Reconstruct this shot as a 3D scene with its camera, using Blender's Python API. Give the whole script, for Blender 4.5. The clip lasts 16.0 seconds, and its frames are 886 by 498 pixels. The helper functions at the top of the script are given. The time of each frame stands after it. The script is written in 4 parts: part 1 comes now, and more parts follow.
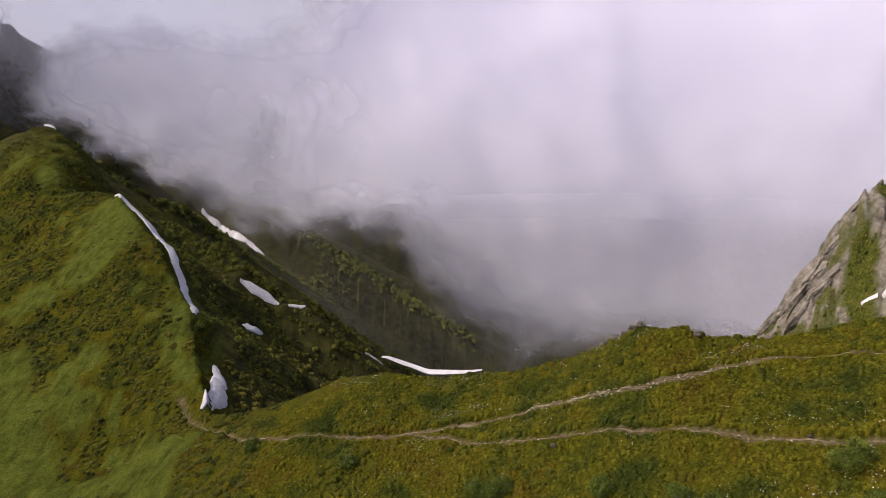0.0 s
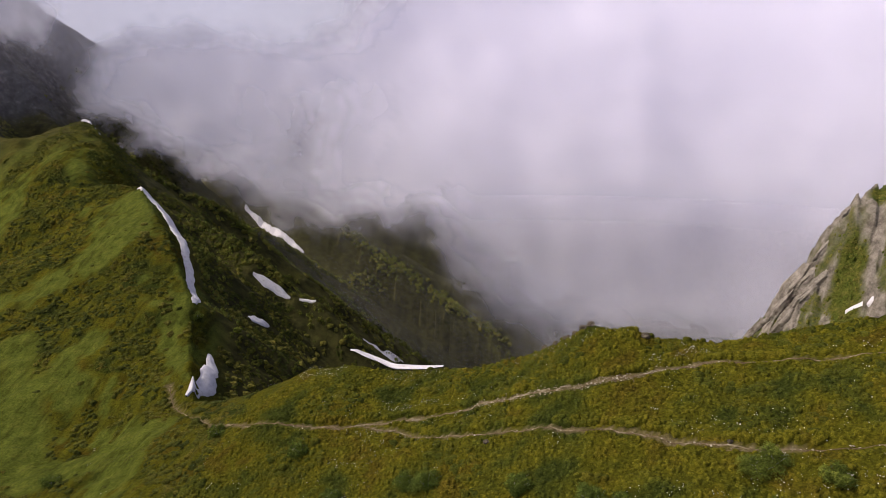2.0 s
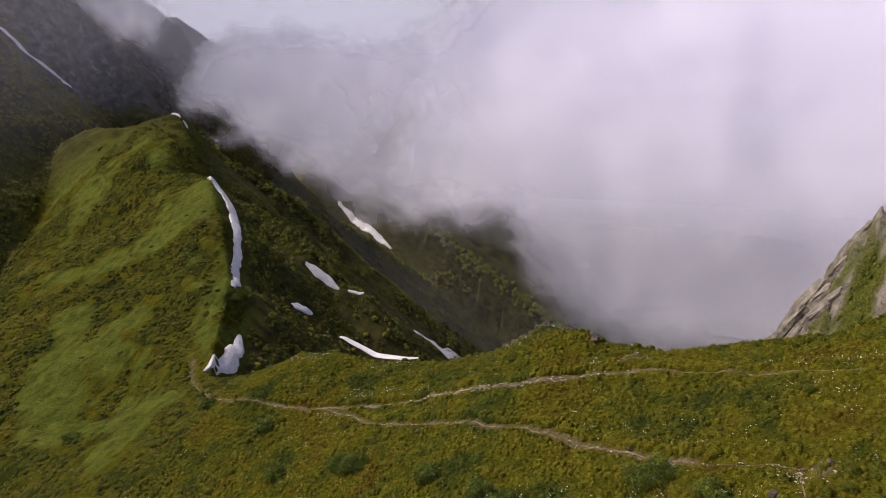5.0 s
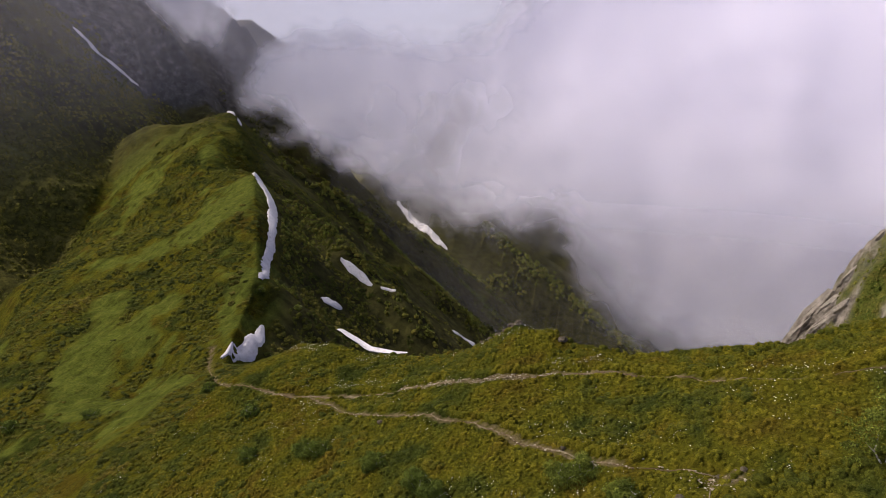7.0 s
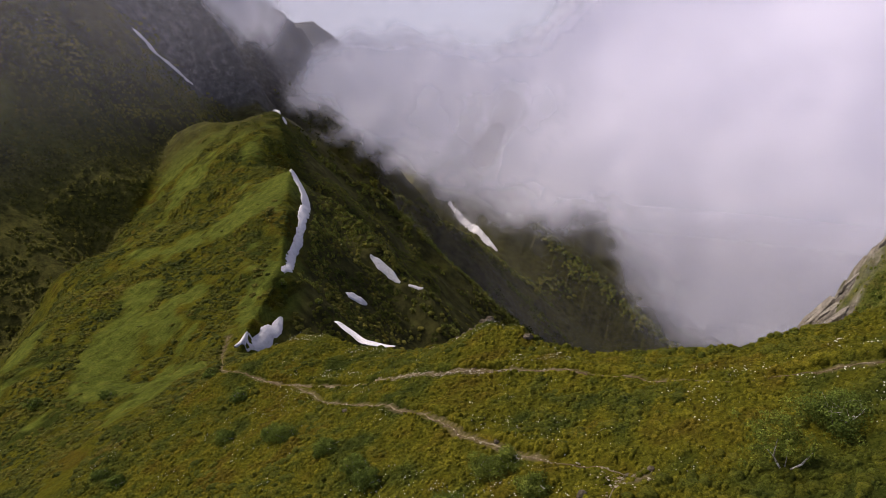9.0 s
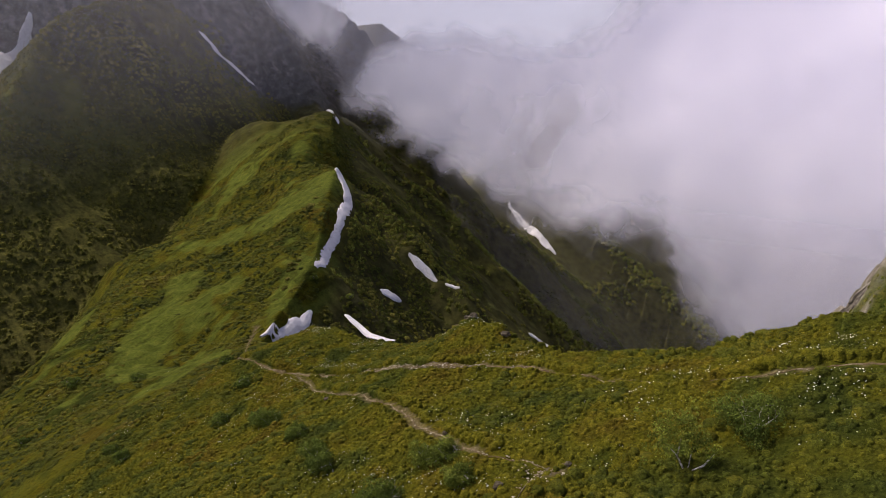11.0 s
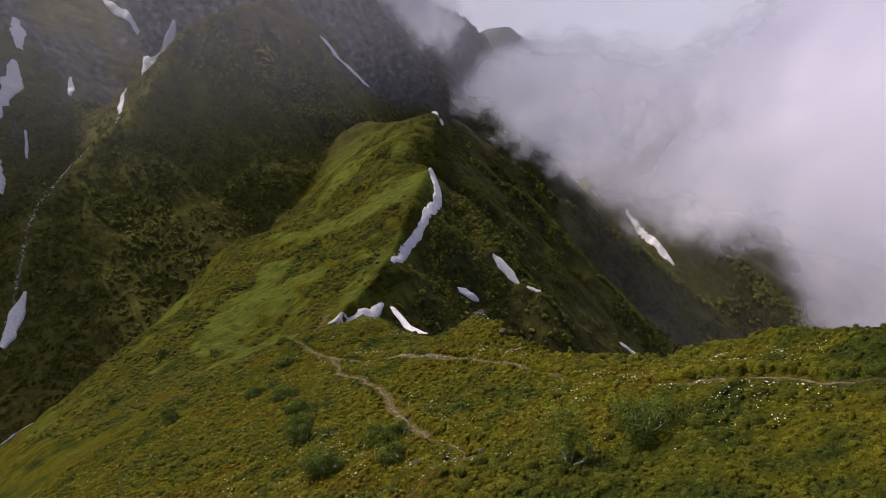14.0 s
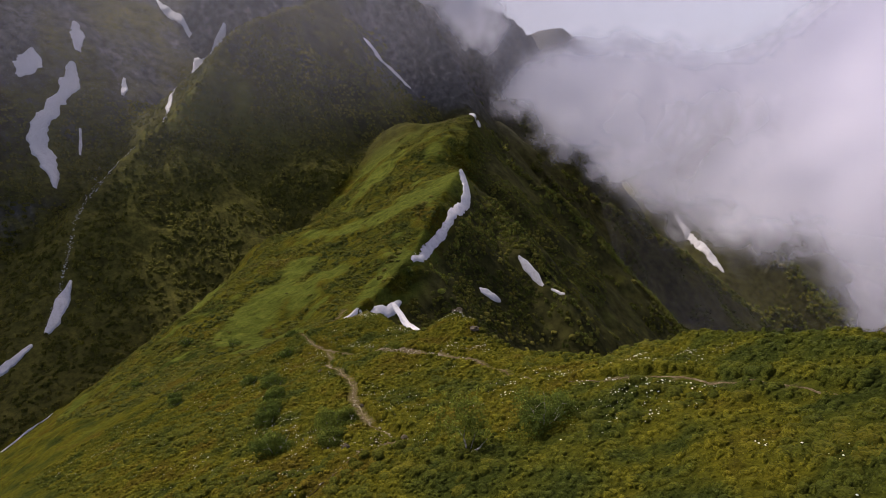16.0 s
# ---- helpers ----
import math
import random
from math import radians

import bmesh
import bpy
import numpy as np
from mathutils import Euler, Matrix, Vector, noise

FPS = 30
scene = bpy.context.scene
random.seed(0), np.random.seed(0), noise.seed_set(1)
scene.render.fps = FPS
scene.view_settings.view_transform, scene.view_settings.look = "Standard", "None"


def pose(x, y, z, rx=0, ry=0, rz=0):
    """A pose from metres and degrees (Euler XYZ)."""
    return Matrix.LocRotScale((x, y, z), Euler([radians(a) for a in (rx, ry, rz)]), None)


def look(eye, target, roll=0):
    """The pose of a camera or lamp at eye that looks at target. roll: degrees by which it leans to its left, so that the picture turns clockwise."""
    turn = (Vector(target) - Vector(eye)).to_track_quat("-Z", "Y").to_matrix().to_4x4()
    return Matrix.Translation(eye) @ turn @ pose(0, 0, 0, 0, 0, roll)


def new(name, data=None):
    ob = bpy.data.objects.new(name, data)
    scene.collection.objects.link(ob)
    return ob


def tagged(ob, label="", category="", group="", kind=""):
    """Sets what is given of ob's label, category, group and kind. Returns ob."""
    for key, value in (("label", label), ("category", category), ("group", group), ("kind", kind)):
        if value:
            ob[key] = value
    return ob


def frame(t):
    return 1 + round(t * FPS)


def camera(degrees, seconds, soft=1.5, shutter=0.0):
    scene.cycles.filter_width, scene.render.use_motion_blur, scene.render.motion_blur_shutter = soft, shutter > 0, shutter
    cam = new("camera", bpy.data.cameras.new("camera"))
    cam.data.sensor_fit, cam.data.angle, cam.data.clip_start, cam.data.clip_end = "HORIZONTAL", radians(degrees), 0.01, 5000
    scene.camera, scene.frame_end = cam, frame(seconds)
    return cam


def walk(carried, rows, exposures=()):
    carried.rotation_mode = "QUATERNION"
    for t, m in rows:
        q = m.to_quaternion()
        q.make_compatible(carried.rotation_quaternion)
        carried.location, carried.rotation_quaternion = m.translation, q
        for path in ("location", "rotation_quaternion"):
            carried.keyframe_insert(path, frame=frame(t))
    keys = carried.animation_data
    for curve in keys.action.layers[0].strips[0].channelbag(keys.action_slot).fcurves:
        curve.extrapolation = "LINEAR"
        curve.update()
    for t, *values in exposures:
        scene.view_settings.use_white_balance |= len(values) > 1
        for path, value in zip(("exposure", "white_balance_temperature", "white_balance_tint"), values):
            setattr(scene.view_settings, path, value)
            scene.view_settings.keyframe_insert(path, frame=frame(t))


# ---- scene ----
cam = camera(65.5, 16.0, 0.55)
# seconds, place in metres, yaw, pitch, roll
ROWS = [
    (0.0, -0.00, -0.00, 59.97, 0.01, -17.13, 0.45),
    (0.5, 3.43, -0.07, 59.68, 1.01, -17.08, 0.41),
    (1.0, 6.93, -0.14, 59.42, 2.08, -17.02, 0.36),
    (1.5, 10.42, -0.16, 59.19, 3.11, -17.00, 0.30),
    (2.0, 13.90, -0.14, 58.98, 4.26, -16.95, 0.25),
    (2.5, 17.39, -0.10, 58.80, 5.69, -16.91, 0.20),
    (3.0, 21.09, -0.02, 58.65, 7.26, -16.89, 0.11),
    (3.5, 24.23, 0.14, 58.50, 8.61, -16.84, 0.07),
    (4.0, 27.49, 0.41, 58.37, 10.10, -16.82, 0.01),
    (6.5, 43.53, 2.69, 57.79, 17.56, -16.62, -0.18),
    (7.0, 46.58, 3.31, 57.68, 18.93, -16.59, -0.22),
    (7.5, 49.53, 4.05, 57.56, 20.23, -16.56, -0.25),
    (8.0, 52.44, 4.84, 57.41, 21.51, -16.54, -0.25),
    (8.5, 55.34, 5.64, 57.25, 22.80, -16.50, -0.23),
    (9.0, 58.18, 6.51, 57.14, 24.06, -16.49, -0.20),
    (11.5, 71.73, 10.97, 56.92, 31.39, -16.33, -0.07),
    (12.0, 74.34, 11.92, 56.96, 33.04, -16.29, -0.06),
    (12.5, 76.90, 12.86, 57.01, 34.84, -16.26, -0.05),
    (13.0, 79.46, 13.84, 57.07, 36.77, -16.21, -0.01),
    (13.5, 82.00, 14.90, 57.16, 38.78, -16.19, 0.04),
    (14.0, 84.53, 16.04, 57.27, 40.55, -16.16, 0.07),
    (14.5, 87.02, 17.23, 57.40, 41.94, -16.15, 0.09),
    (15.0, 89.55, 18.45, 57.55, 43.05, -16.13, 0.09),
    (15.5, 92.13, 19.68, 57.74, 44.10, -16.11, 0.06),
    (16.0, 94.71, 20.91, 57.91, 45.14, -16.07, 0.03),
]
walk(cam, [(t, pose(x, y, z, 90 + pitch, roll, yaw)) for t, x, y, z, yaw, pitch, roll in ROWS], [(0.0, 0.46, 6600, 16), (16.0, 0.46, 6600, 16)])

# ---------------------------------------------------------------- light
SUN_AZ, SUN_EL = 268.0, 50.0          # compass degrees from +y, clockwise, and height
world = bpy.data.worlds.new("sky")
scene.world = world
world.use_nodes = True
wn = world.node_tree
sky = wn.nodes.new("ShaderNodeTexSky")
sky.sky_type = "NISHITA"
sky.sun_disc = False
sky.sun_elevation, sky.sun_rotation = radians(SUN_EL), radians(SUN_AZ)
sky.altitude, sky.air_density, sky.dust_density, sky.ozone_density = 1200.0, .4, 8.0, .1
wn.nodes["Background"].inputs["Strength"].default_value = 0.15
wn.links.new(sky.outputs["Color"], wn.nodes["Background"].inputs["Color"])
sun = new("sun", bpy.data.lights.new("sun", "SUN"))
sun.data.energy, sun.data.angle, sun.data.color = 2.35, radians(1.0), (1.0, 0.95, 0.84)
az, el = radians(SUN_AZ), radians(SUN_EL)
SUN_DIR = Vector((math.sin(az) * math.cos(el), math.cos(az) * math.cos(el), math.sin(el)))
sun.matrix_world = look((0, 0, 500), Vector((0, 0, 500)) - SUN_DIR)


# ---------------------------------------------------------------- numeric noise
def lattice(ix, iy, seed):
    n = (ix.astype(np.int64) * 374761393 + iy.astype(np.int64) * 668265263 + seed * 1442695041) & 0xFFFFFFFF
    n = ((n ^ (n >> 13)) * 1274126177) & 0xFFFFFFFF
    n = n ^ (n >> 16)
    return (n & 0xFFFF) / 32767.5 - 1.0


def value(x, y, seed=0):
    ix, iy = np.floor(x), np.floor(y)
    fx, fy = x - ix, y - iy
    fx, fy = fx * fx * fx * (fx * (fx * 6 - 15) + 10), fy * fy * fy * (fy * (fy * 6 - 15) + 10)
    a, b = lattice(ix, iy, seed), lattice(ix + 1, iy, seed)
    c, d = lattice(ix, iy + 1, seed), lattice(ix + 1, iy + 1, seed)
    return (a + (b - a) * fx) * (1 - fy) + (c + (d - c) * fx) * fy


def fbm(x, y, size, octaves=4, seed=0, rough=0.5):
    total, amp, norm = 0.0, 1.0, 0.0
    f = 1.0 / size
    for k in range(octaves):
        ca, sa = math.cos(0.7 * k + seed), math.sin(0.7 * k + seed)
        total = total + amp * value((x * ca - y * sa) * f + 17.3 * k, (x * sa + y * ca) * f - 9.1 * k, seed * 31 + k)
        norm += amp
        amp *= rough
        f *= 2.03
    return total / norm


def ridged(x, y, size, octaves=4, seed=0):
    total, amp, norm, f = 0.0, 1.0, 0.0, 1.0 / size
    for k in range(octaves):
        total = total + amp * (1 - np.abs(value(x * f + 3.7 * k, y * f + 8.3 * k, seed * 17 + k)))
        norm += amp
        amp *= 0.55
        f *= 2.1
    return total / norm * 2 - 1


def step(lo, hi, v):
    s = np.clip((v - lo) / (hi - lo), 0, 1)
    return s * s * (3 - 2 * s)


# ---------------------------------------------------------------- landform
# Crest lines: x, y, z, then the fall on the near side and on the far side (slope, growth of slope per metre)
MAIN = [
    (420, 10, 120.0, .15, .004, .9, 0), (150, 47, 64.0, .08, .003, .9, 0), (105, 64, 48.5, .03, .003, .9, 0), (82, 74.5, 39.6, .06, .002, .7, .012), (71, 77, 35.7, .06, .002, .7, .012), (66, 78, 32.2, .05, .002, .7, .012),
    (60, 79.5, 26.6, .02, .002, .6, .012), (54, 81.5, 24.3, .0, .002, .6, .012), (44, 85, 21.1, .04, .002, .6, .012), (36.5, 87.3, 20.4, .12, .002, .8, .01), (33, 88.5, 22.3, .20, .002, .8, .01), (28.5, 90.5, 22.2, .26, .002, .8, .01),
    (22, 94, 15.8, .22, .001, .8, 0), (16, 96.8, 11.7, .20, .001, .8, 0), (10, 99.5, 8.5, .17, .001, .8, 0), (3, 102.5, 6.3, .15, .001, .8, 0), (-3, 105, 5.1, .14, .002, .8, 0), (-10, 107.5, 6.2, .14, .003, .8, 0), (-18, 109.8, 4.4, .14, .003, .8, 0), (-25, 112.8, -2.8, .10, .003, .8, 0), (-34, 117, -8.2, .08, .003, .8, 0),
    (-47, 123, -13.4, .10, .003, .8, 0), (-55, 140, -12.4, .05, .004, .8, 0), (-66, 166, -7.5, .02, .0043, .95, 0), (-90, 204, 0.0, .04, .0045, .95, 0),
    (-117, 243, 6.0, .06, .0054, .95, 0), (-140, 272, 12.5, .03, .0060, .95, 0), (-163, 298, 18.6, .03, .0024, 1.0, 0), (-184, 326, 20.5, .03, .0015, 1.0, 0), (-204, 350, 6.0, .6, .002, 1.0, 0),
    (-248, 388, 20.0, .8, 0, 1.2, 0), (-259, 392, 43.0, .9, 0, 1.2, 0), (-275, 392, 70.0, .9, 0, 1.2, 0), (-295, 386, 94.0, .9, 0, 1.2, 0), (-315, 380, 125.0, 1.0, 0, 1.1, 0), (-400, 350, 210.0, 1, 0, 1.0, 0),
]
RIB = [     # left rib of the big mountain, from its summit down to the stream
    (-460, 440, 215, 1.1, 0, .9, 0), (-346, 361, 119, 1.25, 0, .9, 0), (-293, 285, 89, 1.15, 0, .9, 0), (-271, 242, 76, 1.15, 0, .9, 0), (-262, 211, 62, 1.1, 0, .9, 0),
    (-237, 165, 28, .85, 0, .9, 0), (-218, 115, 1, .65, 0, .9, 0), (-206, 100, -16, .5, 0, .9, 0), (-160, 40, -70, .5, 0, .9, 0),
]
WEST = [    # the mountain beyond the stream
    (-560, 420, 160, .85, 0, .8, 0), (-520, 340, 155, .85, 0, .8, 0), (-460, 230, 150, .85, 0, .8, 0), (-430, 140, 145, .85, 0, .8, 0), (-420, 60, 130, .8, 0, .8, 0), (-400, -100, 60, .8, 0, .8, 0),
]
SHADE_WALL = [    # unseen steep wall above it to the south, added to shade the ravine
    (-545, 150, 190, 2.0, 0, 2.0, 0), (-510, 95, 390, 2.0, 0, 2.0, 0), (-490, 20, 405, 2.0, 0, 2.0, 0), (-470, -80, 385, 2.0, 0, 2.0, 0), (-450, -200, 220, 2.0, 0, 2.0, 0),
]
SPURS = [
    [(-184, 326, 17, .9, 0, .9, 0), (-152, 327, -4, 1.1, 0, 1.0, 0), (-133, 341, -25, 1.0, 0, 1.0, 0), (-112, 346, -46, 1.0, 0, .9, 0), (-104, 362, -64, 1.0, 0, .9, 0), (-80, 372, -88, 1.0, 0, .9, 0), (-50, 384, -120, .9, 0, .9, 0), (20, 410, -200, .9, 0, .9, 0)],
    [(-117, 247, 2.5, 1.1, 0, .9, 0), (-104.6, 248, -4.7, 1.1, 0, .8, 0), (-84, 240, -13, 1.1, 0, .75, 0), (-67, 234.5, -25, 1.1, 0, .75, 0), (-52, 231.5, -33, 1.1, 0, .75, 0), (-38, 227, -50, 1.1, 0, .75, 0), (-10, 224, -76, 1.0, 0, .75, 0), (50, 235, -135, .9, 0, .8, 0)],
    [(-66, 166, -11, .8, 0, .8, 0), (-40, 180, -34, .8, 0, .8, 0), (0, 200, -68, .8, 0, .8, 0), (50, 225, -120, .8, 0, .8, 0)],
    [(-315, 400, 90, 1.1, 0, 1.1, 0), (-285, 455, 5, 1.0, 0, 1.0, 0), (-250, 510, -45, 1.0, 0, 1.0, 0), (-222, 555, -80, 1.0, 0, 1.0, 0), (-205, 610, -115, 1.0, 0, 1.0, 0), (-195, 680, -155, .9, 0, .9, 0), (-178, 760, -207, .9, 0, .9, 0), (-120, 850, -300, .9, 0, .9, 0)],
    [(-330, 900, -60, .7, 0, .8, 0), (-262, 877, -128, .7, 0, .8, 0), (-202, 877, -197, .7, 0, .9, 0), (-155, 870, -250, .7, 0, .9, 0), (-109, 868, -279, .7, 0, .9, 0), (-62, 864, -302, .7, 0, .9, 0), (-15, 858, -324, .7, 0, .9, 0), (31, 854, -338, .7, 0, .9, 0), (120, 840, -420, .7, 0, .9, 0)],
    [(-520, 1230, -20, .6, 0, .6, 0), (-430, 1130, -150, .55, 0, .55, 0), (-330, 1085, -205, .55, 0, .55, 0), (-202, 1053, -262, .55, 0, .55, 0), (-76, 1020, -328, .55, 0, .55, 0), (98, 948, -421, .6, 0, .6, 0), (260, 900, -520, .6, 0, .6, 0)],
    [(-460, 440, 200, 1.2, 0, 1.2, 0), (-410, 500, 120, 1.3, 0, 1.2, 0), (-378, 564, 98, 1.4, 0, 1.3, 0), (-352, 586, 74, 1.6, 0, 1.5, 0), (-335, 625, -30, 1.5, 0, 1.5, 0)],
    [(-1300, 1100, 230, .7, 0, .7, 0), (-840, 1140, 80, .8, 0, .8, 0), (-738, 1159, 105, .9, 0, .9, 0), (-681, 1222, 47, .9, 0, .9, 0), (-514, 1231, 28, .9, 0, .9, 0), (-401, 1221, 12, .9, 0, .9, 0), (-335, 1246, -34, .9, 0, .9, 0), (-180, 1290, -220, .9, 0, .9, 0)],
]

# broad swells and hollows of the western slope: x, y, rise, size
SWELLS = [(-152, 157, 12, 19), (-122, 128, 9.5, 16), (-104, 104, 4, 15), (-69, 119, -5, 10), (-215, 235, -8, 24), (-132, 218, -4, 12), (-152, 264, 4, 12), (-213, 286, 5, 11), (-165, 158, 4, 12), (27.4, 91.0, .55, 1.8), (33.6, 88.4, .7, 1.5), (-199, 200, 6, 18)]
RAVINE = [(-136, 268), (-112, 274), (-88, 276), (-62, 274), (-36, 262), (-5, 255), (50, 270)]      # between the two shaded ribs


def tent(X, Y, crest, cap=1.3):
    best = np.full(X.shape, -1e9)
    for a, b in zip(crest[:-1], crest[1:]):
        dx, dy = b[0] - a[0], b[1] - a[1]
        rx, ry = X - a[0], Y - a[1]
        t = np.clip((rx * dx + ry * dy) / (dx * dx + dy * dy), 0, 1)
        d = np.hypot(rx - t * dx, ry - t * dy)
        near = dx * ry - dy * rx > 0
        mix = [a[k] + (b[k] - a[k]) * t for k in range(7)]
        sl, gr = np.where(near, mix[3], mix[5]), np.where(near, mix[4], mix[6])
        dc = np.where(gr > 1e-6, np.maximum(cap - sl, 0) / (2 * np.maximum(gr, 1e-6)), 1e9)
        e = np.minimum(d, dc)
        best = np.maximum(best, mix[2] - sl * e - gr * e * e - np.where(d > dc, cap, 0) * (d - e))
    return best


def blend(X, Y, crest, cap=1.3, reach=7.0):
    """Like tent, but each place follows the stretch of crest that is nearest to it."""
    feet = []
    for a, b in zip(crest[:-1], crest[1:]):
        dx, dy = b[0] - a[0], b[1] - a[1]
        rx, ry = X - a[0], Y - a[1]
        t = np.clip((rx * dx + ry * dy) / (dx * dx + dy * dy), 0, 1)
        feet.append((a, b, t, np.hypot(rx - t * dx, ry - t * dy), dx * ry - dy * rx > 0))
    ds = np.array([f[3] for f in feet])
    near = np.take_along_axis(np.array([f[4] for f in feet]), ds.argmin(0)[None], 0)[0]
    hs = []
    for a, b, t, d, _ in feet:
        mix = [a[k] + (b[k] - a[k]) * t for k in range(7)]
        sl, gr = np.where(near, mix[3], mix[5]), np.where(near, mix[4], mix[6])
        dc = np.where(gr > 1e-6, np.maximum(cap - sl, 0) / (2 * np.maximum(gr, 1e-6)), 1e9)
        e = np.minimum(d, dc)
        hs.append(mix[2] - sl * e - gr * e * e - np.where(d > dc, cap, 0) * (d - e))
    hs, low = np.array(hs), ds.min(0)
    w = np.exp(-(ds - low) / (reach + np.minimum(.06 * low, 4)))
    return (w * hs).sum(0) / w.sum(0)


def near_line(X, Y, pts):
    """Distance to a line of points."""
    best = np.full(np.shape(X), 1e9)
    for a, b in zip(pts[:-1], pts[1:]):
        dx, dy = b[0] - a[0], b[1] - a[1]
        t = np.clip(((X - a[0]) * dx + (Y - a[1]) * dy) / (dx * dx + dy * dy), 0, 1)
        best = np.minimum(best, np.hypot(X - a[0] - t * dx, Y - a[1] - t * dy))
    return best


def smooth_max(parts, k):
    top = parts[0]
    for p in parts[1:]:
        top = np.maximum(top, p)
    return top + k * np.log(sum(np.exp(np.maximum((p - top) / k, -40)) for p in parts))


def landform(X, Y):
    """Height of the bare land, without its small relief."""
    wx = X + 6 * fbm(X, Y, 60, 3, 5) * step(120, 200, np.hypot(X - 40, Y - 60))
    wy = Y + 6 * fbm(X, Y, 60, 3, 6) * step(120, 200, np.hypot(X - 40, Y - 60))
    main = blend(X, Y, MAIN)
    for px, py, rise, size in SWELLS:
        main = main + rise * np.exp(-((X - px) ** 2 + (Y - py) ** 2) / (2 * size * size))
    main = main - 15 * np.exp(-(near_line(X, Y, RAVINE) / 13) ** 2)
    far = smooth_max([tent(wx, wy, c) for c in [RIB, WEST, SHADE_WALL] + SPURS], 2.0)
    h = smooth_max([main, far], 1.2)
    h = np.maximum(h, -620 + 25 * fbm(X, Y, 300, 3, 2))
    return h


def ground(X, Y):
    X, Y = np.asarray(X, float), np.asarray(Y, float)
    h = landform(X, Y)
    away = step(60, 260, np.hypot(X - 45, Y - 65))
    near = 1 - step(60, 120, np.hypot(X - 38, Y - 70))
    lumps = .26 * np.abs(value(X / 1.25, Y / 1.25, 15)) + .14 * np.abs(value(X / .7 + 3, Y / .7, 16))
    tufts = .9 * np.abs(value(X / 4.2, Y / 4.2, 17)) + .5 * np.abs(value(X / 2.4, Y / 2.4, 18))
    h = h + (1 - away) * (0.8 * fbm(X, Y, 14, 3, 11) + 0.55 * fbm(X, Y, 3.4, 3, 12)) + away * (5.0 * fbm(X, Y, 45, 5, 13, .55) + 2.5 * ridged(X, Y, 30, 4, 14))
    h = h + near * (lumps - .2) + (1 - near) * (tufts - .4) * (1 - .5 * away)
    return h


def ground_at(x, y):
    return float(ground(np.array([float(x)]), np.array([float(y)]))[0])


# ---------------------------------------------------------------- lines on the land
TRAIL_UPPER = [(-57, 132), (-52.5, 124), (-44, 115), (-32.5, 102), (-26.3, 97.5), (-19.5, 94.3), (-13, 91.8), (-6.5, 90.2), (4, 88.3), (12, 86), (16.5, 83.6), (22.8, 80.1), (29.4, 78.9),
               (35.5, 79.5), (39.5, 80), (42.2, 79.2), (47.2, 77.1), (52.8, 73.7), (57.8, 70.5), (61.1, 69.2), (65, 69), (73, 67.8), (86, 63)]
TRAIL_LOWER = [(-6.3, 90.2), (1.2, 86.2), (6, 81.6), (12.5, 78.1), (17.7, 75.6), (22.3, 72.8), (27.5, 70.4), (30.6, 68.9), (33.5, 66.3), (37.5, 63.9), (42.3, 61.4), (45.7, 59.7), (49.3, 58.1), (52.1, 57.2)]
TRAIL_BRANCH = [(52, 57), (51.2, 54.4), (51.2, 51.9), (52.4, 47), (55, 41)]
STREAM = [(-300, 205), (-275, 186), (-256, 171), (-243, 158), (-230, 144), (-222, 131), (-214, 118), (-206, 108), (-196, 102), (-186, 95), (-170, 83), (-150, 65), (-130, 45)]


def trail_near(X, Y):
    return np.minimum(np.minimum(near_line(X, Y, TRAIL_UPPER), near_line(X, Y, TRAIL_LOWER)), near_line(X, Y, TRAIL_BRANCH))


bare_ground = ground


def ground(X, Y):
    """Height of the land with the trails cut into it."""
    X, Y = np.asarray(X, float), np.asarray(Y, float)
    h = bare_ground(X, Y)
    d = trail_near(X, Y)
    return h - 0.30 * (1 - step(.5, 1.2, d)) + 0.20 * np.exp(-((d - 1.6) / .6) ** 2)


def height_at(x, y):
    return float(ground(np.array([float(x)]), np.array([float(y)]))[0])


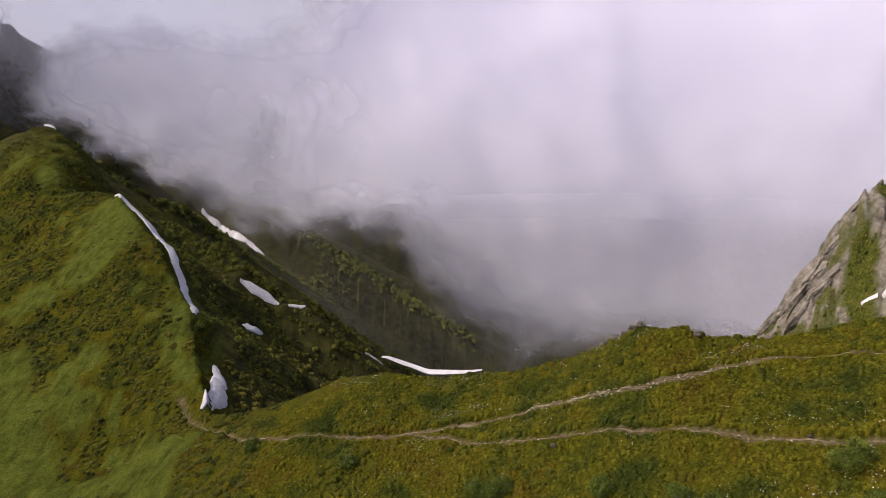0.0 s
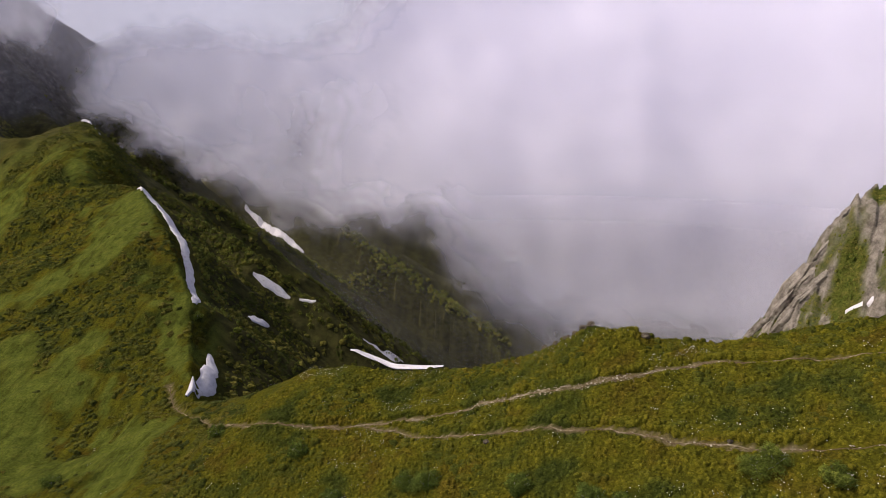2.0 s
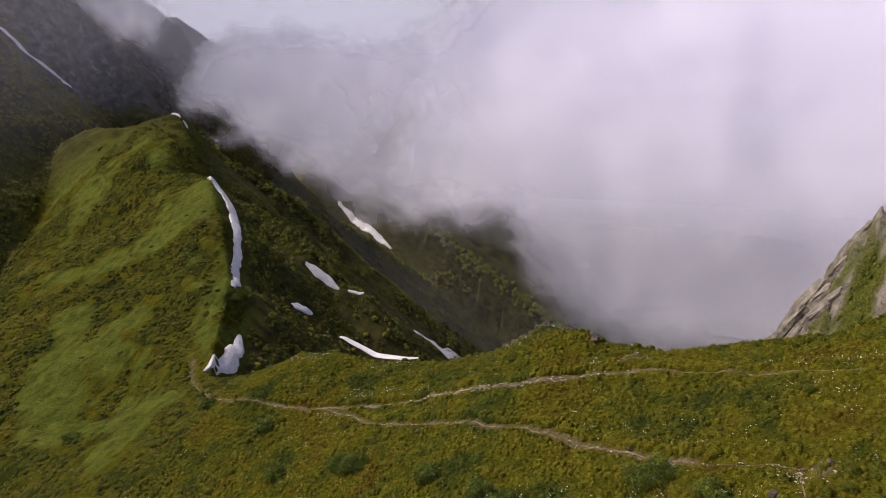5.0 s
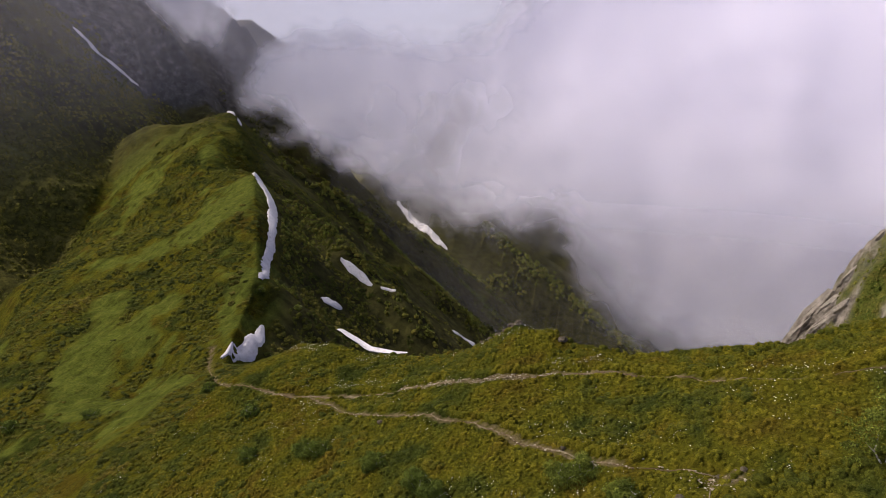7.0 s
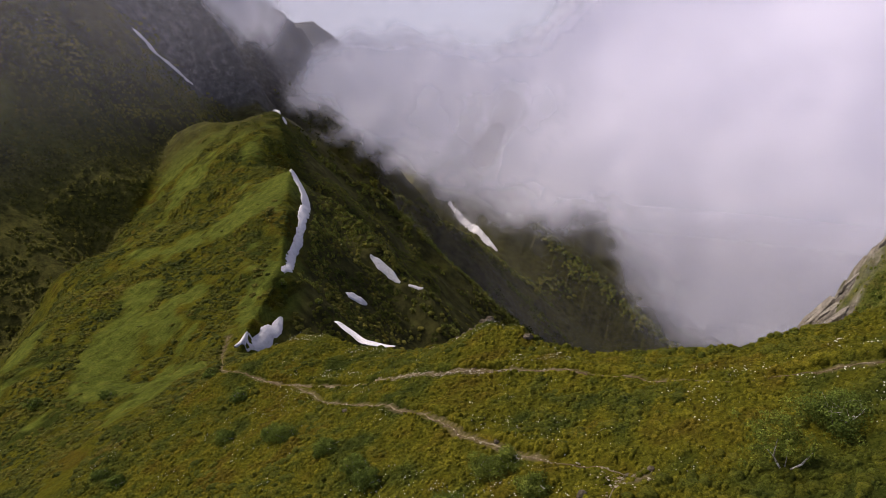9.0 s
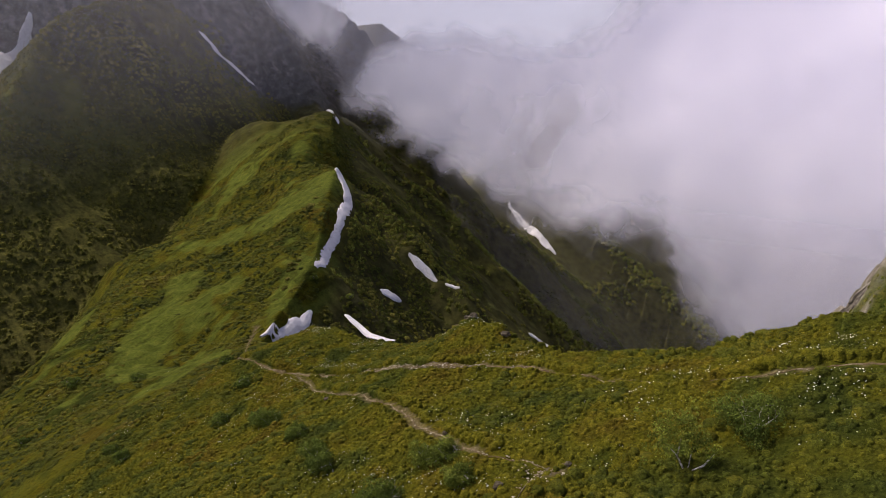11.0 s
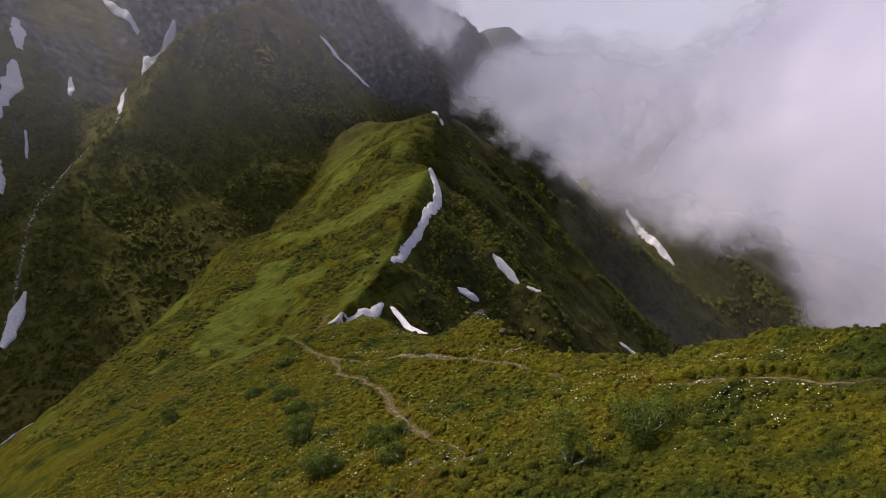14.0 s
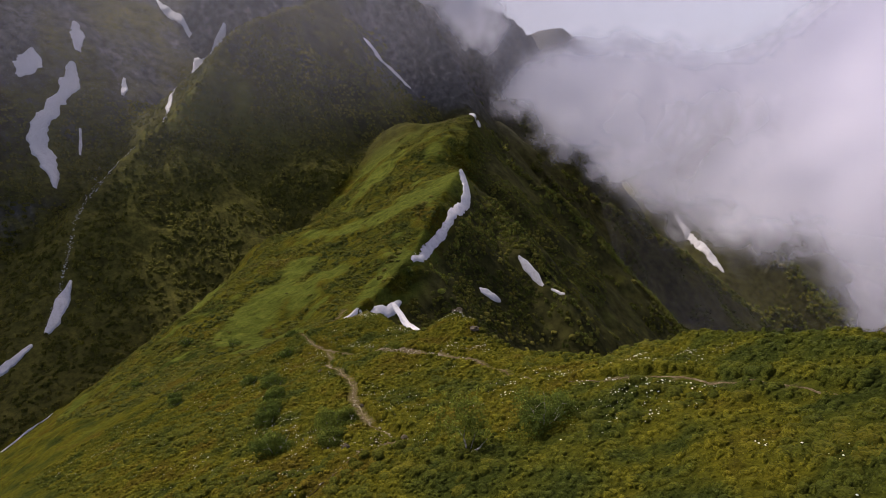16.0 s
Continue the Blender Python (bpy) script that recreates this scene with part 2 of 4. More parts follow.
# ---------------------------------------------------------------- materials
class Nodes:
    """Short hand for a material's node tree."""

    def __init__(self, name):
        self.m = bpy.data.materials.new(name)
        self.m.use_nodes = True
        self.t = self.m.node_tree
        self.b = self.t.nodes["Principled BSDF"]
        self.b.inputs["Specular IOR Level"].default_value = 0.03

    def add(self, kind, **sets):
        n = self.t.nodes.new(kind)
        for k, v in sets.items():
            setattr(n, k, v)
        return n

    def link(self, a, b):
        self.t.links.new(a, b)

    def place(self):
        return self.add("ShaderNodeTexCoord").outputs["Object"]

    def noise(self, scale, detail=4.0, rough=0.55, vec=None):
        n = self.add("ShaderNodeTexNoise")
        n.inputs["Scale"].default_value, n.inputs["Detail"].default_value, n.inputs["Roughness"].default_value = scale, detail, rough
        self.link(vec or self.place(), n.inputs["Vector"])
        return n.outputs["Fac"]

    def drawn(self, turn, stretch):
        m = self.add("ShaderNodeMapping")
        m.inputs["Rotation"].default_value = (0, 0, radians(turn))
        m.inputs["Scale"].default_value = stretch
        self.link(self.place(), m.inputs["Vector"])
        return m.outputs[0]

    def ramp(self, fac, stops):
        r = self.add("ShaderNodeValToRGB")
        e = r.color_ramp.elements
        while len(e) < len(stops):
            e.new(0.5)
        for q, (p, c) in zip(e, stops):
            q.position, q.color = p, (*c, 1)
        self.link(fac, r.inputs["Fac"])
        return r.outputs["Color"]

    def mix(self, fac, a, b, blend="MIX"):
        n = self.add("ShaderNodeMix", data_type="RGBA", blend_type=blend)
        for s, v in ((n.inputs["Factor"], fac), (n.inputs["A"], a), (n.inputs["B"], b)):
            if isinstance(v, (int, float)):
                s.default_value = v
            elif isinstance(v, tuple):
                s.default_value = (*v, 1)
            else:
                self.link(v, s)
        return n.outputs["Result"]

    def maths(self, op, a, b=0.0):
        n = self.add("ShaderNodeMath", operation=op)
        for s, v in zip(n.inputs, (a, b)):
            if isinstance(v, (int, float)):
                s.default_value = v
            else:
                self.link(v, s)
        return n.outputs[0]

    def attr(self, name):
        return self.add("ShaderNodeAttribute", attribute_name=name).outputs["Fac"]

    def bump(self, height, strength=0.5, distance=0.1):
        n = self.add("ShaderNodeBump")
        n.inputs["Strength"].default_value, n.inputs["Distance"].default_value = strength, distance
        self.link(height, n.inputs["Height"])
        self.link(n.outputs[0], self.b.inputs["Normal"])

    def finish(self, colour, rough=0.85):
        if isinstance(colour, tuple):
            self.b.inputs["Base Color"].default_value = (*colour, 1)
        else:
            self.link(colour, self.b.inputs["Base Color"])
        self.b.inputs["Roughness"].default_value = rough
        return self.m


YELLOW, OLIVE, GREEN, DEEP, RUST = (.124, .116, .011), (.102, .100, .011), (.075, .084, .012), (.048, .060, .011), (.112, .088, .011)


def slope_tint(n):
    """Olive and deep green stands of the western slope."""
    c = n.ramp(n.noise(.11, 5, .65), [(.34, (.036, .044, .010)), (.45, (.054, .062, .012)), (.54, (.076, .078, .013)), (.66, (.098, .084, .015))])
    return n.mix(.5, c, n.ramp(n.noise(1.0, 3, .6), [(.36, (.45, .48, .45)), (.5, (.95, .95, .95)), (.66, (1.4, 1.35, 1.2))]), "MULTIPLY")


def shrub_tint(n):
    """Patchy colour of the heath: yellow-green, olive and deep green stands."""
    big = n.noise(.075, 3, .55)
    mid = n.noise(.26, 1.5, .5)
    along = n.add("ShaderNodeSeparateXYZ")
    n.link(n.place(), along.inputs[0])
    east = n.add("ShaderNodeMapRange", interpolation_type="SMOOTHSTEP")          # greener stands towards the higher end of the ridge
    for k, v in zip(("From Min", "From Max", "To Min", "To Max"), (52, 80, 0, -.085)):
        east.inputs[k].default_value = v
    n.link(along.outputs["X"], east.inputs["Value"])
    c = n.ramp(n.maths("ADD", n.maths("ADD", n.maths("MULTIPLY", big, .62), n.maths("MULTIPLY", mid, .38)), east.outputs[0]), [(.38, DEEP), (.43, GREEN), (.475, OLIVE), (.53, YELLOW), (.62, RUST)])
    # shade in the gaps between clumps, painted as dark spots
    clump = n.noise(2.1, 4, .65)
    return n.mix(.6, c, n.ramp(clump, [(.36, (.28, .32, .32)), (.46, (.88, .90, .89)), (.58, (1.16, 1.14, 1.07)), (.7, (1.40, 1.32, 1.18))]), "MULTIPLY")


def ground_material():
    n = Nodes("heath_ground")
    heath = shrub_tint(n)
    fine = n.noise(3.5, 6, .7)
    heath = n.mix(.8, heath, n.ramp(fine, [(.34, (.38, .40, .36)), (.50, (.92, .92, .88)), (.68, (1.4, 1.35, 1.2))]), "MULTIPLY")
    lawn = n.ramp(n.noise(.35, 5, .65), [(.3, (.062, .076, .012)), (.5, (.090, .108, .017)), (.7, (.116, .126, .022))])
    lawn = n.mix(.85, lawn, n.ramp(n.noise(2.2, 7, .75), [(.36, (.45, .48, .42)), (.5, (.95, .95, .92)), (.66, (1.35, 1.35, 1.2))]), "MULTIPLY")
    heath = n.mix(1.0, heath, (.70, .71, .68), "MULTIPLY")
    c = n.mix(n.attr("meadow"), heath, lawn)
    # terraces and animal tracks run along the slope
    rows = n.noise(.5, 7, .66, n.drawn(-33, (1.0, .16, .8)))
    c = n.mix(n.attr("slope"), c, n.mix(1.0, c, n.ramp(rows, [(.36, (.58, .58, .55)), (.5, (.96, .96, .93)), (.64, (1.16, 1.16, 1.10))]), "MULTIPLY"))
    far = n.ramp(n.noise(.16, 9, .75, n.drawn(28, (1.0, .42, .8))), [(.36, (.052, .051, .015)), (.48, (.080, .076, .020)), (.58, (.108, .101, .026)), (.7, (.144, .126, .036))])
    far = n.mix(.7, far, n.ramp(n.noise(.5, 6, .7), [(.34, (.25, .25, .22)), (.5, (.9, .9, .85)), (.66, (1.5, 1.48, 1.3))]), "MULTIPLY")
    alp = n.ramp(n.noise(.2, 8, .7), [(.35, (.060, .062, .014)), (.5, (.105, .112, .022)), (.66, (.150, .150, .034))])
    far = n.mix(n.attr("alp"), far, alp)
    c = n.mix(n.attr("far"), c, far)
    # dark ground of the woods; on the ridge's far flank it paints the shade
    c = n.mix(n.attr("forest_shade"), c, n.ramp(n.noise(.16, 8, .7), [(.38, (.022, .021, .008)), (.5, (.042, .040, .013)), (.62, (.066, .062, .018))]))
    rock = n.ramp(n.noise(.22, 9, .7), [(.3, (.030, .029, .031)), (.5, (.074, .072, .075)), (.68, (.165, .158, .155))])
    c = n.mix(n.attr("rock"), c, rock)
    soil = n.ramp(n.noise(1.7, 6, .7), [(.3, (.070, .052, .024)), (.5, (.135, .106, .054)), (.68, (.25, .205, .12))])
    c = n.mix(n.attr("soil"), c, soil)
    n.bump(n.noise(2.2, 9, .72), 1.0, .4)
    return n.finish(c, .95)


def foliage(name, tint, spread=.45, even=0.0):
    n = Nodes(name)
    rnd = n.add("ShaderNodeNewGeometry").outputs["Random Per Island"]
    c = tint(n) if callable(tint) else tint
    tone = n.attr("tone")
    c = n.mix(1.0 - even, c, n.ramp(tone, [(0, (.58, .62, .60)), (.35, (.86, .88, .85)), (.7, (1.1, 1.08, 1.0)), (1, (1.35, 1.28, 1.15))]), "MULTIPLY")
    c = n.mix(1.0, c, n.ramp(rnd, [(0, (1 - spread, 1 - spread, 1 - spread)), (.7, (1.05, 1.05, 1.0)), (1, (1 + spread * 1.3, 1 + spread * 1.2, 1 + spread))]), "MULTIPLY")
    n.b.inputs["Transmission Weight"].default_value = 0.0
    m = n.finish(c, .62)
    tr = n.add("ShaderNodeBsdfTranslucent")
    n.link(c, tr.inputs["Color"])
    mx = n.add("ShaderNodeMixShader")
    mx.inputs[0].default_value = .28
    n.link(n.b.outputs[0], mx.inputs[1])
    n.link(tr.outputs[0], mx.inputs[2])
    n.link(mx.outputs[0], n.t.nodes["Material Output"].inputs[0])
    return m


def rock_material(name, lichen=True):
    n = Nodes(name)
    c = n.ramp(n.noise(.55, 10, .72), [(.30, (.060, .050, .039)), (.45, (.17, .148, .120)), (.6, (.30, .266, .222)), (.75, (.41, .37, .315))])
    if not lichen:
        c = n.mix(1.0, c, (.62, .58, .52), "MULTIPLY")
    if lichen:
        c = n.mix(n.attr("turf"), c, n.mix(.85, n.ramp(n.noise(.5, 6, .65), [(.3, (.045, .066, .011)), (.5, (.078, .088, .016)), (.7, (.12, .11, .028))]), n.ramp(n.noise(2.4, 6, .7), [(.34, (.35, .38, .35)), (.5, (.95, .95, .9)), (.66, (1.35, 1.3, 1.2))]), "MULTIPLY"))
    n.bump(n.noise(1.1, 10, .75), 1.0, .5)
    return n.finish(c, .9)


def snow_material():
    n = Nodes("old_snow")
    c = n.ramp(n.noise(.9, 7, .7), [(.25, (.40, .38, .38)), (.45, (.60, .58, .60)), (.7, (.70, .68, .71))])
    n.bump(n.noise(.8, 5, .6), .5, .4)
    n.b.inputs["Subsurface Weight"].default_value = 0.0
    return n.finish(c, .6)


heath_mat = ground_material()
shrub_mat = foliage("heath_leaves", lambda n: n.mix(1.0, shrub_tint(n), (1.08, 1.10, 1.02), "MULTIPLY"), .22, .85)
def cushion_material(name, tint, grain):
    """Low, tight shrubs: patchy leaf colour, each cushion a little different, with fine leafy relief whose hollows are
    shaded in the colour.
    """
    n = Nodes(name)
    rnd = n.add("ShaderNodeNewGeometry").outputs["Random Per Island"]
    c = n.mix(1.0, tint(n), n.ramp(rnd, [(0, (.84, .86, .86)), (.5, (.98, .98, .97)), (1, (1.14, 1.12, 1.06))]), "MULTIPLY")
    # same noise as the relief: hollows painted dark, tops bright
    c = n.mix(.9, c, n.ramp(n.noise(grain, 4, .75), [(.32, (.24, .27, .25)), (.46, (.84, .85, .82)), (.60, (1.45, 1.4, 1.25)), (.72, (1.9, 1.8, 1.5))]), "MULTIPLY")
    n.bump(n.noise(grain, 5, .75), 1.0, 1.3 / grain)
    return n.finish(c, .8)


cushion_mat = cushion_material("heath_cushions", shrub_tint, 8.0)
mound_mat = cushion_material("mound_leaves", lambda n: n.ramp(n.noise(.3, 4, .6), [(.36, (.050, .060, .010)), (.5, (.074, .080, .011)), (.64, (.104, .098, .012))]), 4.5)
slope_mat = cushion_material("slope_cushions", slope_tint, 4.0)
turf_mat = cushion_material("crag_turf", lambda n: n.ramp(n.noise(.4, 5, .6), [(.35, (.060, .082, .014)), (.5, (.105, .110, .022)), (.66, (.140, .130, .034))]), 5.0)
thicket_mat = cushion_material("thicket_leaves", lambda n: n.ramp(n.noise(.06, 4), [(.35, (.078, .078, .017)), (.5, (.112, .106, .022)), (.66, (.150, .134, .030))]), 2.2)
bush_mat = foliage("birch_leaves", (.112, .150, .030))
pale_mat = foliage("willow_leaves", (.160, .195, .036))
# darker copy of the alder leaves below: the flanks' shade is in the colour
dark_mat = foliage("shaded_alder_leaves", lambda n: n.ramp(n.noise(.05, 3), [(.35, (.060, .070, .014)), (.55, (.088, .098, .018)), (.7, (.125, .130, .024))]))
wood_mat = foliage("alder_leaves", lambda n: n.ramp(n.noise(.05, 3), [(.35, (.080, .088, .016)), (.55, (.115, .120, .020)), (.7, (.155, .148, .026))]))
rock_mat = rock_material("crag_rock")
stone_mat = rock_material("grey_stone", False)
snow_mat = snow_material()


def soil_material():
    n = Nodes("trodden_earth")
    c = n.ramp(n.noise(.5, 4, .6), [(.35, (.10, .072, .040)), (.5, (.165, .128, .078)), (.65, (.27, .23, .16))])
    c = n.mix(.8, c, n.ramp(n.noise(6, 5, .7), [(.34, (.35, .32, .28)), (.5, (.95, .93, .9)), (.66, (1.3, 1.3, 1.28))]), "MULTIPLY")
    n.bump(n.noise(7, 5, .7), .8, .08)
    return n.finish(c, .95)


soil_mat = soil_material()
bark = Nodes("birch_bark")
bark_mat = bark.finish(bark.ramp(bark.noise(4, 4), [(.35, (.10, .08, .06)), (.5, (.45, .42, .37)), (.7, (.62, .60, .55))]), .8)
petal_mat = Nodes("petals").finish((.80, .78, .66), .7)
pebble = Nodes("trail_stone")
pebble_mat = pebble.finish(pebble.ramp(pebble.add("ShaderNodeNewGeometry").outputs["Random Per Island"], [(0, (.14, .105, .07)), (.5, (.27, .225, .16)), (1, (.42, .38, .30))]), .9)


# ---------------------------------------------------------------- mesh helpers
def mesh_of(name, co, faces, smooth=False):
    """A mesh from arrays: places and faces that all have the same number of corners."""
    co, faces = np.asarray(co, np.float32), np.asarray(faces, np.int32)
    k = faces.shape[1]
    me = bpy.data.meshes.new(name)
    me.vertices.add(len(co))
    me.vertices.foreach_set("co", co.ravel())
    me.loops.add(faces.size)
    me.loops.foreach_set("vertex_index", faces.ravel())
    me.polygons.add(len(faces))
    me.polygons.foreach_set("loop_start", np.arange(0, faces.size, k, dtype=np.int32))
    me.polygons.foreach_set("use_smooth", np.full(len(faces), smooth))
    me.update(calc_edges=True)
    return me


def sheet(name, X, Y, Z):
    rows, cols = X.shape
    idx = np.arange(rows * cols).reshape(rows, cols)
    quads = np.stack([idx[:-1, :-1], idx[:-1, 1:], idx[1:, 1:], idx[1:, :-1]], -1).reshape(-1, 4)
    return mesh_of(name, np.stack([X, Y, Z], -1).reshape(-1, 3), quads, True)


def set_attr(me, name, v):
    a = me.attributes.new(name, "FLOAT", "POINT")
    a.data.foreach_set("value", np.asarray(v, np.float32).ravel())


def part(name, me, mat, parent=None, label=""):
    ob = new(name, me)
    if mat:
        me.materials.append(mat)
    if parent:
        ob.parent = parent
    if label:
        tagged(ob, label)
    return ob


# ---------------------------------------------------------------- ground
def spread(stops):
    out = []
    for (a, s0), (b, s1) in zip(stops[:-1], stops[1:]):
        x = a
        while x < b - 1e-6:
            out.append(x)
            x += s0 + (s1 - s0) * (x - a) / (b - a)
    out.append(stops[-1][0])
    return np.array(out)


gx = spread([(-4500, 250), (-1400, 60), (-900, 16), (-520, 7), (-300, 2.6), (-110, 1.4), (-30, .55), (90, .55), (130, 5), (400, 40), (4500, 300)])
gy = spread([(-4500, 300), (-200, 30), (0, 4), (38, .55), (108, .55), (150, 1.4), (400, 3.2), (520, 6), (1300, 14), (1700, 60), (4500, 300)])
GX, GY = np.meshgrid(gx, gy)
GZ = ground(GX, GY)
land = new("ground", sheet("ground", GX, GY, GZ))
land.data.materials.append(heath_mat)
tagged(land, "grassy alpine ridge and shrubby mountainsides falling to a valley", "ground", kind="structure")

def stand(x, y):
    """Stands of shrubs, drawn out down the western slope; positive inside one."""
    u, v = .30 * x - .95 * y, .95 * x + .30 * y
    return fbm(u / 2.4 + 4, v, 12, 4, 31) + .28 * fbm(u / 2.2, v, 3.2, 3, 32) + .11


LAWN = [(-104, 150), (-88, 120), (-74, 106), (-60, 106), (-52, 112)]       # mown-looking grass below the saddle
MEADOW = [(-112, 236), (-106, 215), (-101, 190), (-92, 165), (-84, 148), (-74, 132), (-66, 118), (-72, 98), (-84, 84), (-92, 70)]
slope_x, slope_y = np.gradient(GZ, axis=1) / np.gradient(GX, axis=1), np.gradient(GZ, axis=0) / np.gradient(GY, axis=0)
steep = np.hypot(slope_x, slope_y)
patch = fbm(GX, GY, 16, 4, 21)
meadow = .85 * (1 - step(3, 11, near_line(GX, GY, MEADOW) + 10 * patch)) * step(-.25, .15, fbm(GX, GY, 6, 3, 22))
lawn2 = (1 - step(4, 8, near_line(GX, GY, LAWN) + 5 * patch))
fell = step(0, 1, (np.maximum(tent(GX, GY, RIB), tent(GX, GY, WEST)) - blend(GX, GY, MAIN)) / 3)
beyond = step(330, 400, np.hypot(GX - 60, GY - 20))
far_w = np.clip(np.maximum(fell, beyond), 0, 1)
rocky = step(.05, .5, .55 * fbm(GX, GY, 40, 5, 23) + .9 * (steep - .95)) * far_w
high = step(250, 330, -GX) * step(-20, 60, GZ)
rocky = rocky * (1 - step(290, 330, GY) * (1 - step(-10, 35, GZ)))
high = high * (1 - step(290, 330, GY) * (1 - step(0, 40, GZ)))
rocky = np.clip(rocky * (1 - step(-260, -200, GX)) + high * step(-.35, .15, fbm(GX, GY, 35, 5, 24)) * .9, 0, 1)
ribs, wests = tent(GX, GY, RIB), tent(GX, GY, WEST)
rocky = rocky * (1 - .9 * step(0, 10, ribs - wests) * step(-4, 4, ribs - blend(GX, GY, MAIN)) * (1 - step(300, 350, GY)))
rocky = np.maximum(rocky, .85 * step(430, 480, GY) * step(-30, 20, GZ))
stony = 1 - step(6, 16, np.abs(GX - 33))
soil = 1 - step(.12, .38, .3 * step(44, 50, GX) + trail_near(GX, GY) + .34 * fbm(GX, GY, 1.6, 3, 25) + .30 * fbm(GX, GY, 7, 2, 28) - .25 * stony * (GY > 72))
soil = np.maximum(soil, (1 - step(.4, 1.2, np.hypot(GX - 53, GY - 56) + .8 * fbm(GX, GY, 1.5, 3, 26))))
soil = np.maximum(soil, .9 * (1 - step(.5, 1.2, np.hypot(GX - 38.3, (GY - 62.9) * 1.4) + .5 * fbm(GX, GY, 1.5, 3, 27))))
western = step(-34, -52, GX)
green = western * (1 - step(-.05, .05, stand(GX, GY) + .16 - .38 * (1 - step(3, 14, near_line(GX, GY, MEADOW)))))
set_attr(land.data, "meadow", np.clip(np.maximum(np.maximum(meadow * (1 - western), green), lawn2), 0, 1))
set_attr(land.data, "far", far_w)
set_attr(land.data, "alp", (1 - .8 * step(-4, 8, tent(GX, GY, WEST) - tent(GX, GY, RIB))) * step(-25, 70, GZ + 26 * fbm(GX, GY, 28, 4, 33)) * step(-.15, .3, fbm(GX, GY, 12, 5, 34)) * (1 - beyond))
forest_shade = np.clip(np.maximum(beyond * step(-.2, .1, GX / 400 + .66), step(0, 1, (np.maximum(np.maximum(tent(GX, GY, SPURS[0]), tent(GX, GY, SPURS[1])), tent(GX, GY, SPURS[2])) - blend(GX, GY, MAIN) + 2) / 4)), 0, 1)
# the whole side behind the crest is darkened too, shade put into its colour
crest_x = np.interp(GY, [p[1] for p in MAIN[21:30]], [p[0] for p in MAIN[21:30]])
forest_shade = np.maximum(forest_shade, step(2, 10, GX - crest_x) * step(112, 124, GY) * (GX < 80))
set_attr(land.data, "forest_shade", .95 * forest_shade * step(-.9, -.35, fbm(GX, GY, 30, 4, 29)))
set_attr(land.data, "slope", step(-28, -60, GX) * (1 - far_w))
set_attr(land.data, "rock", rocky)
set_attr(land.data, "soil", soil)


# ---------------------------------------------------------------- backdrop of cloud
def backdrop():
    n = Nodes("mist_far")
    n.t.nodes.remove(n.b)
    em = n.add("ShaderNodeEmission")
    p = n.place()
    up = n.add("ShaderNodeSeparateXYZ")
    n.link(p, up.inputs[0])
    soft = n.noise(.0009, 5, .55)
    v = n.maths("ADD", n.maths("MULTIPLY", up.outputs["Z"], .00042), n.maths("MULTIPLY", soft, .9))
    n.link(n.ramp(v, [(.05, (.315, .305, .36)), (.42, (.40, .40, .475)), (.62, (.445, .45, .545)), (.85, (.47, .495, .615))]), em.inputs["Color"])
    n.link(em.outputs[0], n.t.nodes["Material Output"].inputs[0])
    A, E = np.meshgrid(np.radians(np.linspace(-60, 112, 60)), np.linspace(0, 1, 12))
    X, Y = 50 - 2900 * np.sin(A), 2900 * np.cos(A)
    ob = new("backdrop", sheet("backdrop", X, Y, -2100 + E * 2700))
    ob.data.materials.append(n.m)
    return tagged(ob, "pale lavender cloud and sky behind the mountains", "sky", kind="structure")


backdrop()


# ---------------------------------------------------------------- snow
SNOW = []


def off_snow(x, y):
    keep = np.full(np.shape(x), True)
    for pts in SNOW:
        if pts[0][0] > -360:
            keep &= near_line(x, y, [p[:2] for p in pts]) > max(p[2] for p in pts) + .9
    return keep


def snow_strip(pts, label, thick=0.7, lumps=.7, bank=False, surface=None):
    """A snow patch along a line of (x, y, half width)."""
    SNOW.append(pts)
    P = []
    for a, b in zip(pts[:-1], pts[1:]):
        n = max(3, int(math.hypot(b[0] - a[0], b[1] - a[1]) / .9))
        P += [tuple(a[k] + (b[k] - a[k]) * i / n for k in range(3)) for i in range(n)]
    P = np.array(P + [tuple(pts[-1])])
    for _ in range(3):
        P[1:-1] = (P[:-2] + 2 * P[1:-1] + P[2:]) / 4
    T = np.gradient(P[:, :2], axis=0)
    T /= np.linalg.norm(T, axis=1)[:, None] + 1e-9
    N = np.stack([-T[:, 1], T[:, 0]], 1)
    U = np.linspace(-1, 1, 13)
    s = np.arange(len(P))[:, None] * .9
    w = P[:, 2:3] * (1 + lumps * fbm(s + 0 * U, np.sign(U)[None, :] * 40 + P[0, 0] + 0 * s, 4.0, 5, 4, .65))
    X = P[:, 0:1] + N[:, 0:1] * U * w
    Y = P[:, 1:2] + N[:, 1:2] * U * w
    dome = np.maximum(1 - U ** 2, 0)[None, :] ** .55
    Z = (surface or ground)(X, Y) + dome * .38 * thick * np.minimum(1, w / 1.5) * (1 + .35 * fbm(X, Y, 3, 3, 8)) - (.5 + .25 * thick) * (np.abs(U) > .95) + .36
    if bank:                                        # drifted up behind the crest in front of it
        Z = Z - .3
        cx = [p[0] for p in MAIN[20:8:-1]]
        top = np.interp(X, cx, [p[2] for p in MAIN[20:8:-1]])
        Z = np.maximum(Z, top + ((-.05 - .5 * step(-9.5, -5, X)) * dome - .45) * np.minimum(1, w))
    me = sheet("snow_patch", X, Y, Z)
    ob = new("snow_patch", me)
    me.materials.append(snow_mat)
    return tagged(ob, label, "snow", group="snow patches")


